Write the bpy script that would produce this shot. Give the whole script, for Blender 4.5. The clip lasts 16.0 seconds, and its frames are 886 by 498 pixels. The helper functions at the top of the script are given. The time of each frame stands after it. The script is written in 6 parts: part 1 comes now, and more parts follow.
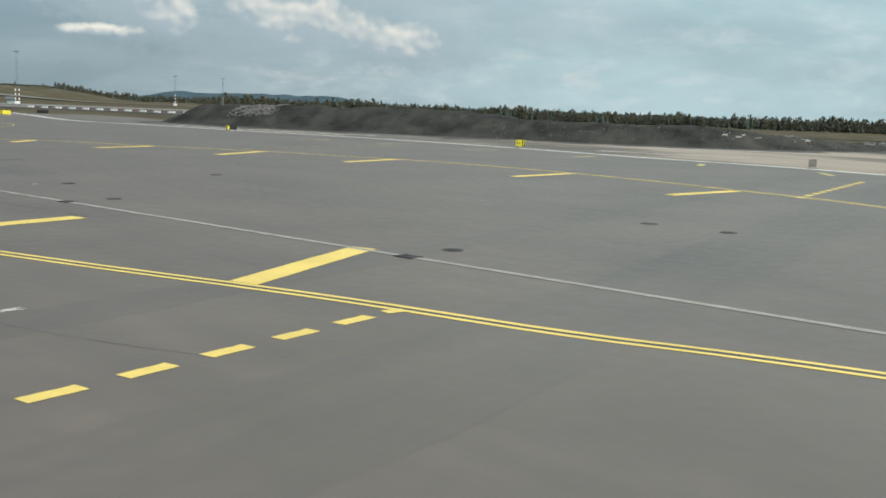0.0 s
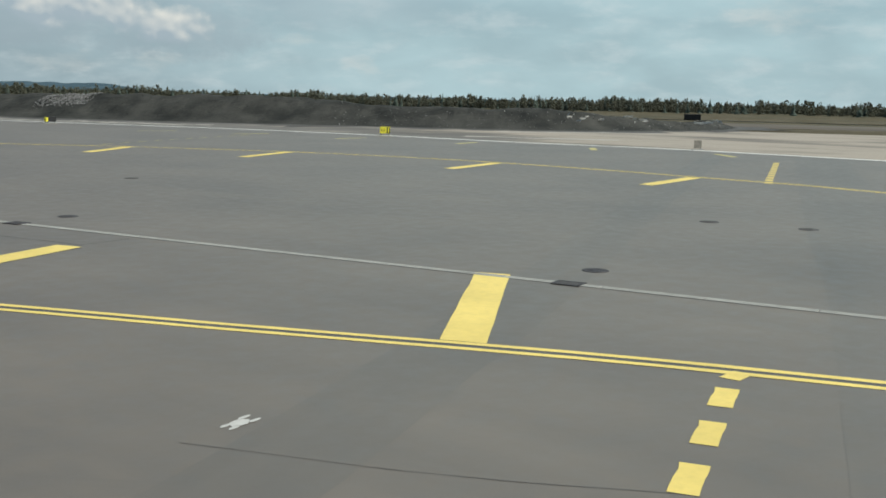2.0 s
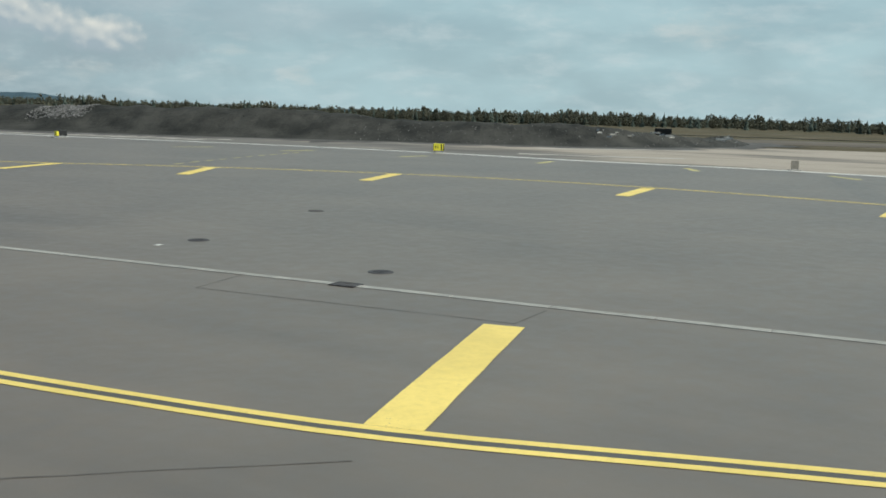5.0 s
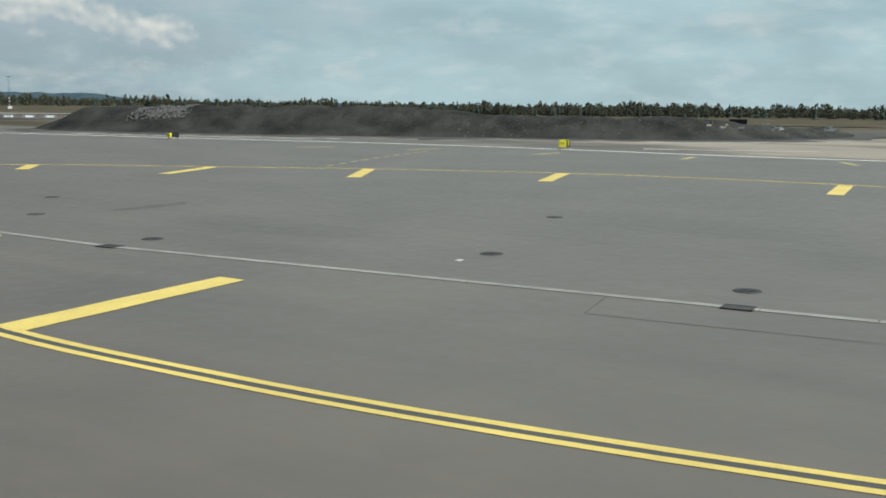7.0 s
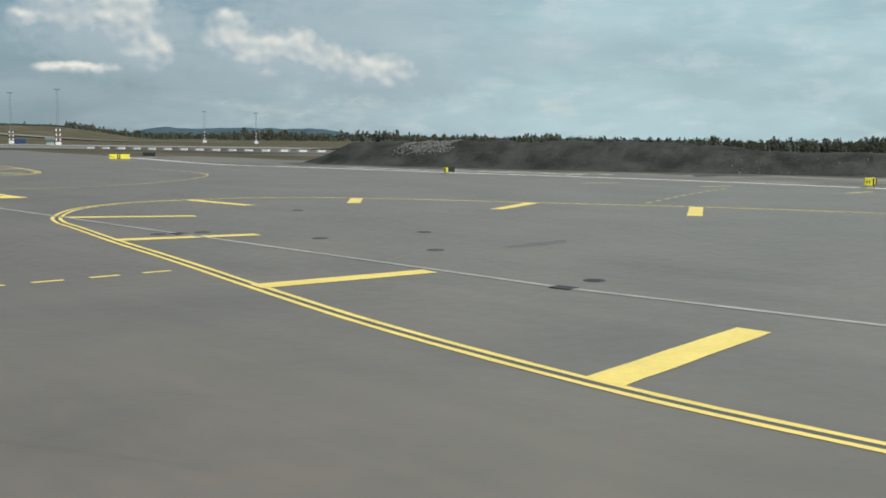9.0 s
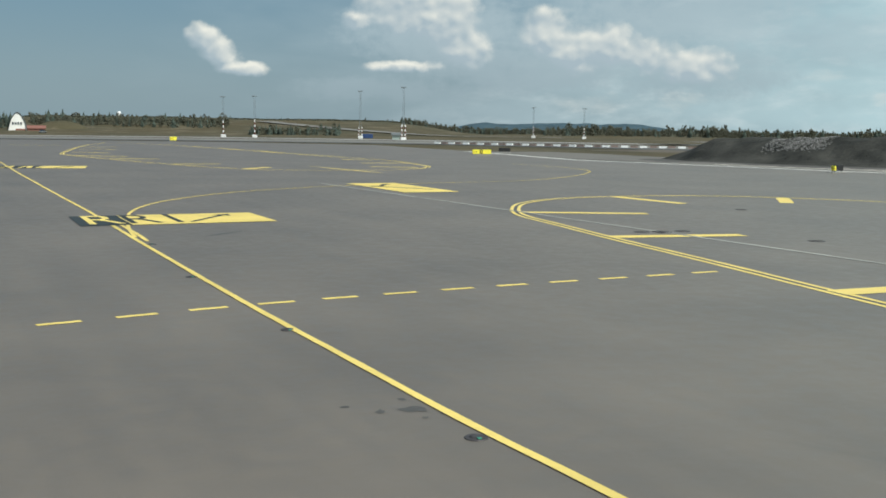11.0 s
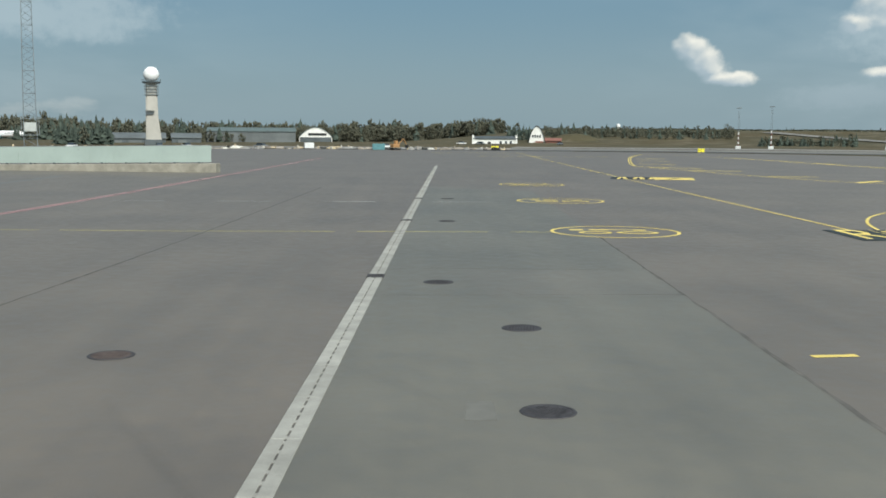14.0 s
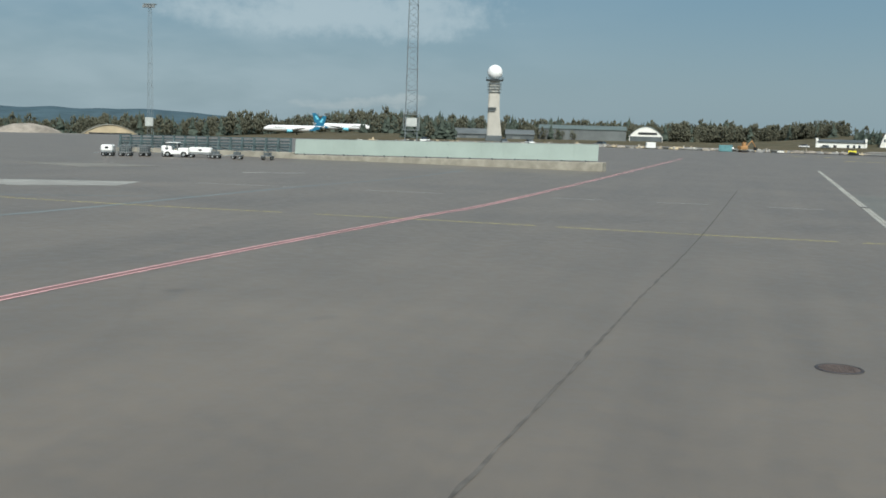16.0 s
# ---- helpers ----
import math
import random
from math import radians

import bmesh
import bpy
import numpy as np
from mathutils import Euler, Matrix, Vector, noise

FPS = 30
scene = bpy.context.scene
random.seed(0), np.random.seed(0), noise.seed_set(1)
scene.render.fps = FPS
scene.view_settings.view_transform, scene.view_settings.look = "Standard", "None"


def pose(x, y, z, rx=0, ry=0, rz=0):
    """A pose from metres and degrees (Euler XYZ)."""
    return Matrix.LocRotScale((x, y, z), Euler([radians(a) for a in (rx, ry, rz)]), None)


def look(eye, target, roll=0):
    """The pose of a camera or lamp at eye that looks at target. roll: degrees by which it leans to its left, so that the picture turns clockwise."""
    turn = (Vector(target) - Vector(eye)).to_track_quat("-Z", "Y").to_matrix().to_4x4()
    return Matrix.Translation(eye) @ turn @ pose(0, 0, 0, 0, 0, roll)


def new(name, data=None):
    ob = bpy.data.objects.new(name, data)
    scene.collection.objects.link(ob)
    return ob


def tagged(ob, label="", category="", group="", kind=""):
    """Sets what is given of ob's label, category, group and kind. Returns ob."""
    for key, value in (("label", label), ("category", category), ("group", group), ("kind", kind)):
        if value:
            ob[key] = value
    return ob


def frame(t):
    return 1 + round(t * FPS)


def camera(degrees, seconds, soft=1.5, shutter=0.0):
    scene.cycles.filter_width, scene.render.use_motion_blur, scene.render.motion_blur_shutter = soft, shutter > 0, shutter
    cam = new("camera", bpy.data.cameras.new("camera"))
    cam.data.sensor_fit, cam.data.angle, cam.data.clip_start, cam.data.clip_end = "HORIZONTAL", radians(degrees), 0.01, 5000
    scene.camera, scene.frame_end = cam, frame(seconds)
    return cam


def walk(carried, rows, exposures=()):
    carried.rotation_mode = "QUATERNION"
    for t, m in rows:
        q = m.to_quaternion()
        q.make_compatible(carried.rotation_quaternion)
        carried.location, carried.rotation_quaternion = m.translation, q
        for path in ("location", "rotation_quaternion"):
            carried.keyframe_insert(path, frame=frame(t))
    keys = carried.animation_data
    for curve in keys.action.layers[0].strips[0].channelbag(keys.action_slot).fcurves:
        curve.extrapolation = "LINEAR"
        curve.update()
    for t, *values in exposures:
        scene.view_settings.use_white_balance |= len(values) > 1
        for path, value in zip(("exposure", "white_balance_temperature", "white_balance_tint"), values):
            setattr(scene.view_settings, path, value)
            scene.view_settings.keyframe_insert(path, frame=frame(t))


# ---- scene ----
# camera on a taxiing aircraft, about 3.6 m above the apron: seconds, x, y, z, yaw, pitch, roll
cam = camera(46.0, 16.0, soft=1.7)
PATH = [
    (0.0, 0.15, 0.10, 3.62, -21.21, -7.68, 2.08),
    (0.5, -1.26, 2.22, 3.64, -24.57, -8.95, 2.96),
    (1.0, -2.50, 4.35, 3.60, -27.71, -6.98, 1.58),
    (1.5, -3.53, 6.45, 3.55, -30.22, -6.87, 0.65),
    (2.0, -4.53, 8.41, 3.53, -33.07, -8.21, 1.20),
    (2.5, -5.53, 10.20, 3.56, -34.94, -7.56, 2.62),
    (3.0, -6.54, 11.89, 3.59, -36.27, -7.29, 1.96),
    (3.5, -7.54, 13.83, 3.63, -37.36, -7.03, 2.27),
    (4.0, -8.31, 16.02, 3.55, -36.46, -7.26, 2.47),
    (6.5, -12.95, 23.73, 3.61, -37.00, -7.86, -0.00),
    (7.0, -13.97, 25.09, 3.63, -33.80, -7.86, 0.62),
    (7.5, -14.94, 26.61, 3.56, -31.39, -6.67, 0.58),
    (8.0, -16.14, 27.70, 3.56, -29.21, -6.13, 1.05),
    (8.2, -16.62, 28.07, 3.56, -28.02, -5.90, 0.87),
    (10.3, -22.06, 31.11, 3.55, -11.10, -6.66, 1.15),
    (10.5, -22.69, 31.22, 3.55, -9.43, -6.38, 1.16),
    (11.0, -24.40, 31.36, 3.57, -5.22, -6.53, 0.70),
    (11.5, -26.13, 31.32, 3.61, -0.56, -6.94, -1.34),
    (12.0, -27.91, 31.45, 3.55, 3.48, -5.89, -1.41),
    (12.5, -29.63, 31.16, 3.54, 7.40, -5.94, -0.75),
    (13.0, -31.36, 30.46, 3.62, 11.96, -6.31, -0.43),
    (13.5, -33.03, 30.07, 3.59, 16.41, -6.35, -0.59),
    (14.0, -34.70, 29.48, 3.58, 20.78, -6.15, 0.36),
    (14.5, -36.31, 28.92, 3.57, 25.26, -6.18, -0.76),
    (15.0, -37.78, 28.10, 3.60, 29.77, -6.16, 0.21),
    (15.5, -39.27, 27.30, 3.61, 34.20, -6.24, -0.54),
    (16.0, -40.66, 26.31, 3.64, 37.84, -6.54, 1.59),
]


def ahead(x, y, z, yaw, pitch, roll):
    a, p = radians(yaw), radians(pitch)
    eye = Vector((x, y, z))
    return look(eye, eye + Vector((-math.sin(a) * math.cos(p), math.cos(a) * math.cos(p), math.sin(p))), roll)


walk(cam, [(r[0], ahead(*r[1:])) for r in PATH], exposures=[(0.0, -0.03, 6400, 8), (3.0, -0.17, 6300, 7), (6.5, -0.16, 6290, 6), (8.0, -0.12, 6380, 8), (11.0, -0.03, 6290, 6), (16.0, 0.03, 6290, 7)])

# ------------------------------------------------------------------ light
SUN_AZ, SUN_EL = 135.0, 44.0          # degrees right of +y, and up
world = bpy.data.worlds.new("sky")
scene.world = world
world.use_nodes = True
sun = new("sun", bpy.data.lights.new("sun", "SUN"))
sun.data.energy, sun.data.angle, sun.data.color = 4.4, radians(0.55), (1.0, 0.955, 0.88)
sd = Vector((math.sin(radians(SUN_AZ)) * math.cos(radians(SUN_EL)), math.cos(radians(SUN_AZ)) * math.cos(radians(SUN_EL)), math.sin(radians(SUN_EL))))
sun.matrix_world = look(sd * 100, (0, 0, 0))


class Tree:
    """Small helper for node trees."""

    def __init__(self, nt):
        self.nt = nt
        nt.nodes.clear()

    def add(self, kind, **props):
        n = self.nt.nodes.new(kind)
        for k, v in props.items():
            if k == "ins":
                for i, s in v.items():
                    self.put(n.inputs[i], s)
            else:
                setattr(n, k, v)
        return n

    def put(self, socket, v):
        if isinstance(v, bpy.types.NodeSocket):
            self.nt.links.new(v, socket)
        elif isinstance(v, bpy.types.Node):
            self.nt.links.new(v.outputs[0], socket)
        else:
            socket.default_value = v

    def math(self, op, a, b=0.0, c=0.0, clamp=False):
        return self.add("ShaderNodeMath", operation=op, use_clamp=clamp, ins={0: a, 1: b, 2: c}).outputs[0]

    def vmath(self, op, a, b=(0, 0, 0)):
        n = self.add("ShaderNodeVectorMath", operation=op, ins={0: a, 1: b})
        return n.outputs["Value"] if op in ("LENGTH", "DOT_PRODUCT", "DISTANCE") else n.outputs[0]

    def mix(self, f, a, b, blend="MIX"):
        n = self.add("ShaderNodeMix", data_type="RGBA", blend_type=blend)
        self.put(n.inputs[0], f), self.put(n.inputs[6], a), self.put(n.inputs[7], b)
        return n.outputs[2]

    def noise(self, vec, scale, detail=4.0, rough=0.55, warp=0.0):
        return self.add("ShaderNodeTexNoise", ins={"Vector": vec, "Scale": scale, "Detail": detail, "Roughness": rough, "Distortion": warp})

    def step(self, v, lo, hi, a=0.0, b=1.0, smooth=True):
        return self.add("ShaderNodeMapRange", interpolation_type="SMOOTHSTEP" if smooth else "LINEAR", ins={0: v, 1: lo, 2: hi, 3: a, 4: b}).outputs[0]


def build_sky():
    n = Tree(world.node_tree)
    sky = n.add("ShaderNodeTexSky", sky_type="NISHITA", sun_disc=False, sun_elevation=radians(SUN_EL), sun_rotation=radians(SUN_AZ), altitude=200, air_density=1.2, dust_density=1.6, ozone_density=2.0)
    d = n.vmath("NORMALIZE", n.add("ShaderNodeTexCoord").outputs["Generated"])
    xyz = n.add("ShaderNodeSeparateXYZ", ins={0: d})
    az = n.math("MULTIPLY", n.math("ARCTAN2", n.math("MULTIPLY", xyz.outputs[0], -1.0), xyz.outputs[1]), 57.2958)
    el = n.math("MULTIPLY", n.math("ARCSINE", xyz.outputs[2]), 57.2958)
    p = n.add("ShaderNodeCombineXYZ", ins={0: az, 1: el, 2: 0.0}).outputs[0]
    # fleecy edge: shift the lookup by noise at two scales
    big = n.noise(p, 0.45, 3.0, 0.55)
    fine = n.noise(p, 1.7, 5.0, 0.62)
    warp = n.vmath("ADD", n.vmath("MULTIPLY", n.vmath("SUBTRACT", big.outputs["Color"], (0.5, 0.5, 0.5)), (1.6, 0.9, 0)), n.vmath("MULTIPLY", n.vmath("SUBTRACT", fine.outputs["Color"], (0.5, 0.5, 0.5)), (0.38, 0.30, 0)))

    def field(at, heaps):
        """Thickness of heaped clouds round a direction: azimuth, elevation, half width, half height in degrees."""
        q, best = n.vmath("ADD", at, warp), None
        for a, e, wd, h in heaps:
            r = n.vmath("MULTIPLY", n.vmath("SUBTRACT", q, (a, e, 0)), (1 / wd, 1 / h, 0))
            v = n.math("SUBTRACT", 1.0, n.vmath("DOT_PRODUCT", r, r))
            best = v if best is None else n.math("SMOOTH_MAX", best, v, 0.5)
        return best

    def billows(at):
        """Rounded heads of several sizes."""
        v = n.add("ShaderNodeTexVoronoi", feature="SMOOTH_F1", ins={"Vector": n.vmath("ADD", n.vmath("MULTIPLY", at, (1.0, 1.3, 0)), n.vmath("MULTIPLY", warp, (0.5, 0.5, 0))), "Scale": 0.7, "Detail": 1.3, "Roughness": 0.45, "Lacunarity": 2.3, "Smoothness": 0.8})
        return n.math("SUBTRACT", 0.5, v.outputs["Distance"])

    # high veil that thickens towards the sun's side, with drawn-out fibres
    s1 = n.noise(n.vmath("MULTIPLY", p, (0.075, 0.26, 1)), 1.0, 4.0, 0.5, 0.4)
    s2 = n.noise(n.vmath("MULTIPLY", p, (0.22, 0.62, 1)), 1.0, 4.0, 0.5, 0.3)
    side = n.step(az, 20.0, -14.0, 0.0, 1.0)
    left = n.step(az, 22.0, 52.0, 0.0, 0.8)
    amount = n.math("MAXIMUM", side, left)
    veil = n.math("MULTIPLY", n.step(n.math("ADD", n.math("MULTIPLY", s1.outputs[0], 0.6), n.math("MULTIPLY", s2.outputs[0], 0.4)), 0.36, 0.66), amount)
    veil = n.math("ADD", n.math("MULTIPLY", veil, n.step(az, 0.0, -30.0, 0.45, 0.30)), n.math("MULTIPLY", n.step(az, 0.0, -30.0, 0.08, 0.50), side), clamp=True)
    base = n.mix(1.0, sky.outputs[0], (0.075, 0.075, 0.075, 1), "MULTIPLY")
    base = n.mix(n.step(el, 40.0, 0.0, 0.0, 0.85), base, n.mix(n.step(el, 0.0, 9.0), (0.265, 0.36, 0.41, 1), (0.165, 0.290, 0.385, 1)))
    veiled = n.mix(veil, base, n.mix(n.step(az, 0.0, -36.0), (0.44, 0.53, 0.57, 1), (0.56, 0.74, 0.77, 1)))
    fibre = n.noise(n.vmath("MULTIPLY", p, (0.30, 0.85, 1)), 1.0, 6.0, 0.6, 0.15)
    fleece = n.math("MULTIPLY", n.step(fibre.outputs[0], 0.44, 0.80), n.step(az, 2.0, -16.0, 0.0, 0.42))
    veiled = n.mix(fleece, veiled, (0.74, 0.80, 0.80, 1))
    # wide grey banks of cloud behind the lit heads
    masses = [(-4.6, 5.3, 5.2, 2.3), (-9.0, 3.4, 6.5, 1.5), (-13.5, 4.6, 6.0, 2.0), (-19.0, 3.2, 5.0, 1.6), (-17.5, 6.4, 8.0, 2.2), (-2.0, 2.1, 6.0, 0.7), (-28.0, 4.8, 7.0, 1.5), (44.0, 6.2, 9.0, 1.6)]
    bank = n.math("ADD", field(p, masses), n.math("ADD", n.math("MULTIPLY", n.math("SUBTRACT", s2.outputs[0], 0.5), 2.0), n.math("MULTIPLY", n.math("SUBTRACT", fine.outputs[0], 0.5), 1.3)))
    bank = n.math("MULTIPLY", n.step(bank, -0.35, 1.0), n.step(az, -16.0, -34.0, 0.72, 0.30))
    veiled = n.mix(bank, veiled, n.mix(n.step(el, 1.0, 5.5), (0.33, 0.41, 0.45, 1), (0.44, 0.53, 0.57, 1)))
    wisps = [(-13.11, 1.5, 2.0, 0.5), (-17.98, 1.6, 1.5, 0.45), (-25.1, 3.05, 1.2, 0.4), (-28.5, 1.7, 1.2, 0.5), (-50.0, 4.6, 3.0, 1.0), (40.1, 1.35, 1.4, 0.5), (43.9, 1.2, 2.4, 0.35)]
    thin = n.math("MULTIPLY", n.step(n.math("ADD", field(p, wisps), n.math("MULTIPLY", n.math("SUBTRACT", fibre.outputs[0], 0.5), 4.5)), -0.2, 1.6), n.step(az, 25.0, 40.0, 0.36, 0.26))
    veiled = n.mix(thin, veiled, (0.70, 0.70, 0.66, 1))
    # sunlit heads
    cumulus = [(7.7, 4.6, 1.0, 0.8), (6.8, 3.85, 1.3, 0.85), (5.7, 3.05, 1.6, 0.45), (-0.4, 5.7, 1.0, 0.75), (-3.2, 6.5, 3.0, 1.6), (-5.2, 6.0, 2.2, 1.7), (-6.3, 4.4, 2.0, 1.3), (-2.9, 3.3, 2.4, 0.42), (-10.6, 5.4, 1.9, 1.4), (-12.5, 4.4, 2.5, 1.4), (-14.3, 4.5, 1.5, 1.4), (-16.3, 3.95, 2.2, 1.1), (-18.5, 3.5, 2.3, 1.1)]
    heaps = field(p, cumulus)
    toward = (-0.20, 0.34, 0)
    sunward = field(n.vmath("ADD", p, toward), cumulus)
    here, there = billows(p), billows(n.vmath("ADD", p, toward))
    body = n.math("ADD", heaps, n.math("ADD", n.math("MULTIPLY", here, 0.7), n.math("MULTIPLY", n.math("SUBTRACT", fine.outputs[0], 0.5), 0.45)))
    cover = n.step(body, -0.20, 0.70)
    lit = n.math("ADD", n.math("MULTIPLY", n.math("SUBTRACT", heaps, sunward), 0.75), n.math("MULTIPLY", n.math("SUBTRACT", here, there), 0.9))
    lit = n.math("ADD", lit, n.math("ADD", 0.22, n.math("MULTIPLY", n.math("SUBTRACT", fine.outputs[0], 0.5), 0.2)), clamp=True)
    white = n.mix(lit, (0.42, 0.50, 0.55, 1), (0.95, 0.91, 0.81, 1))
    col = n.mix(n.math("MULTIPLY", cover, 0.92), veiled, white)
    up = n.step(xyz.outputs[2], -0.02, 0.0)
    col = n.mix(up, (0.12, 0.12, 0.11, 1), col)
    bg = n.add("ShaderNodeBackground", ins={0: col, 1: 1.0})
    n.put(n.add("ShaderNodeOutputWorld").inputs[0], bg)


build_sky()


# ------------------------------------------------------------------ materials
def material(name, color, rough=0.8, metal=0.0, vary=0.25, scale=1.5, fine=18.0, bump=0.15, tint=None, island=0.0, objects=0.0, spec=0.35):
    """A surface with coarse stains and fine grain at real size."""
    m = bpy.data.materials.new(name)
    m.use_nodes = True
    n = Tree(m.node_tree)
    pos = n.add("ShaderNodeNewGeometry").outputs["Position"]
    a, b = n.noise(pos, scale, 4.0), n.noise(pos, fine, 3.0, 0.6)
    f = n.math("ADD", n.math("MULTIPLY", a.outputs[0], 0.7), n.math("MULTIPLY", b.outputs[0], 0.3))
    dark = [c * (1 - vary) for c in color] + [1]
    light = [min(1, c * (1 + vary)) for c in (tint or color)] + [1]
    col = n.mix(n.step(f, 0.3, 0.7), dark, light)
    if island or objects:
        r = n.add("ShaderNodeNewGeometry").outputs["Random Per Island"] if island else n.add("ShaderNodeObjectInfo").outputs["Random"]
        k = island or objects
        col = n.mix(1.0, col, n.mix(r, (1 - k, 1 - k, 1 - k, 1), (1 + k, 1 + k, 1 + k, 1)), "MULTIPLY")
    bs = n.add("ShaderNodeBsdfPrincipled", ins={"Base Color": col, "Metallic": metal, "Specular IOR Level": spec})
    n.put(bs.inputs["Roughness"], n.step(b.outputs[0], 0.2, 0.8, max(0, rough - 0.1), min(1, rough + 0.1)))
    if bump:
        n.put(bs.inputs["Normal"], n.add("ShaderNodeBump", ins={"Strength": bump, "Distance": 0.02, "Height": b.outputs[0]}))
    n.put(n.add("ShaderNodeOutputMaterial").inputs[0], bs)
    return m


def along_vector(n, pos, ang):
    """Coordinates turned so that x runs along the taxi lanes."""
    return n.add("ShaderNodeVectorRotate", rotation_type="Z_AXIS", ins={"Vector": pos, "Angle": -radians(ang)}).outputs[0]


def asphalt_material(name, color, lane=112.2, warm=(1.05, 1.0, 0.93)):
    m = bpy.data.materials.new(name)
    m.use_nodes = True
    n = Tree(m.node_tree)
    pos = n.add("ShaderNodeNewGeometry").outputs["Position"]
    turned = along_vector(n, pos, lane)
    stones = n.noise(pos, 55.0, 3.0, 0.7)
    mid = n.noise(pos, 2.3, 5.0, 0.65)
    broad = n.noise(pos, 0.16, 4.0, 0.55)
    streak = n.noise(n.vmath("MULTIPLY", turned, (0.05, 0.75, 1)), 1.0, 5.0, 0.6)
    scuff = n.noise(n.vmath("MULTIPLY", along_vector(n, pos, lane + 27), (0.07, 1.7, 1)), 1.0, 4.0, 0.6, 0.4)
    v = n.math("ADD", n.math("MULTIPLY", broad.outputs[0], 0.38), n.math("MULTIPLY", streak.outputs[0], 0.22))
    v = n.math("ADD", v, n.math("MULTIPLY", mid.outputs[0], 0.20))
    v = n.math("ADD", v, n.math("MULTIPLY", stones.outputs[0], 0.20))
    c0 = [c * 0.68 for c in color] + [1]
    c1 = [c * 1.27 * w for c, w in zip(color, warm)] + [1]
    col = n.mix(n.step(v, 0.32, 0.68, smooth=False), c0, c1)
    mark = n.step(scuff.outputs[0], 0.61, 0.76, 0.0, 0.26)
    col = n.mix(mark, col, [c * 0.5 for c in color] + [1])
    spots = n.add("ShaderNodeTexVoronoi", ins={"Vector": pos, "Scale": 0.33})
    oil = n.math("MULTIPLY", n.step(n.math("ADD", spots.outputs["Distance"], n.math("MULTIPLY", mid.outputs[0], 0.25)), 0.30, 0.16), n.step(n.noise(pos, 0.21).outputs[0], 0.56, 0.66, 0.0, 0.4))
    col = n.mix(oil, col, [c * 0.35 for c in color] + [1])
    bs = n.add("ShaderNodeBsdfPrincipled", ins={"Base Color": col, "Specular IOR Level": 0.5})
    n.put(bs.inputs["Roughness"], n.step(mid.outputs[0], 0.2, 0.8, 0.40, 0.54))
    n.put(bs.inputs["Normal"], n.add("ShaderNodeBump", ins={"Strength": 0.12, "Distance": 0.006, "Height": stones.outputs[0]}))
    n.put(n.add("ShaderNodeOutputMaterial").inputs[0], bs)
    return m


def paint_material(name, color, under, wear=0.42, rough=0.55):
    """Road paint worn down to the asphalt in specks and scuffs."""
    m = bpy.data.materials.new(name)
    m.use_nodes = True
    n = Tree(m.node_tree)
    pos = n.add("ShaderNodeNewGeometry").outputs["Position"]
    fine, mid, broad = n.noise(pos, 38.0, 4.0, 0.7), n.noise(pos, 6.0, 5.0, 0.7), n.noise(pos, 0.45, 3.0)
    v = n.math("ADD", n.math("MULTIPLY", fine.outputs[0], 0.3), n.math("MULTIPLY", mid.outputs[0], 0.7))
    gone = n.math("MULTIPLY", n.step(v, wear - 0.07, wear - 0.17), n.step(broad.outputs[0], 0.42, 0.62))
    shade = n.mix(n.step(broad.outputs[0], 0.3, 0.7), [c * 0.9 for c in color] + [1], [min(1, c * 1.08) for c in color] + [1])
    grime = n.mix(n.step(mid.outputs[0], 0.35, 0.75, 0.0, 0.28), shade, [c * 0.62 for c in color] + [1])
    col = n.mix(gone, grime, list(under) + [1])
    bs = n.add("ShaderNodeBsdfPrincipled", ins={"Base Color": col, "Roughness": rough, "Specular IOR Level": 0.35})
    n.put(bs.inputs["Normal"], n.add("ShaderNodeBump", ins={"Strength": 0.2, "Distance": 0.004, "Height": fine.outputs[0]}))
    n.put(n.add("ShaderNodeOutputMaterial").inputs[0], bs)
    return m


ASPH = (0.156, 0.137, 0.117)
M_ASPHALT = asphalt_material("asphalt", ASPH)
M_ASPHALT2 = asphalt_material("newer_asphalt", (0.153, 0.146, 0.125))
M_SEAM = material("seam_tar", (0.116, 0.106, 0.094), 0.7, vary=0.4, scale=2.0)
M_YELLOW = paint_material("yellow_paint", (0.86, 0.66, 0.18), ASPH, wear=0.475)
M_YELLOW_OLD = paint_material("worn_yellow_paint", (0.60, 0.52, 0.20), ASPH, wear=0.50)
M_BLACK = paint_material("black_paint", (0.035, 0.042, 0.04), ASPH, wear=0.36)
M_WHITE = paint_material("white_paint", (0.62, 0.60, 0.55), ASPH, wear=0.47)
M_RED = paint_material("red_paint", (0.27, 0.15, 0.14), ASPH, wear=0.46)
M_PINK = paint_material("faded_pink_paint", (0.74, 0.42, 0.42), ASPH, wear=0.45)
M_PALE = paint_material("pale_grey_paint", (0.195, 0.212, 0.208), ASPH, wear=0.5)
M_CONC = material("concrete", (0.345, 0.335, 0.30), 0.85, vary=0.16, scale=2.0, fine=30, objects=0.10)
M_CONC_DARK = material("stained_concrete", (0.30, 0.28, 0.23), 0.9, vary=0.28, scale=0.9, fine=16)
M_IRON = material("cast_iron", (0.072, 0.066, 0.067), 0.6, 0.35, vary=0.35, scale=9, fine=60)
M_WORNLID = material("worn_iron_lid", (0.105, 0.096, 0.088), 0.7, 0.1, vary=0.3, scale=9, fine=60)
M_RUST = material("rusty_iron", (0.105, 0.08, 0.07), 0.7, 0.2, vary=0.35, scale=9, fine=60)
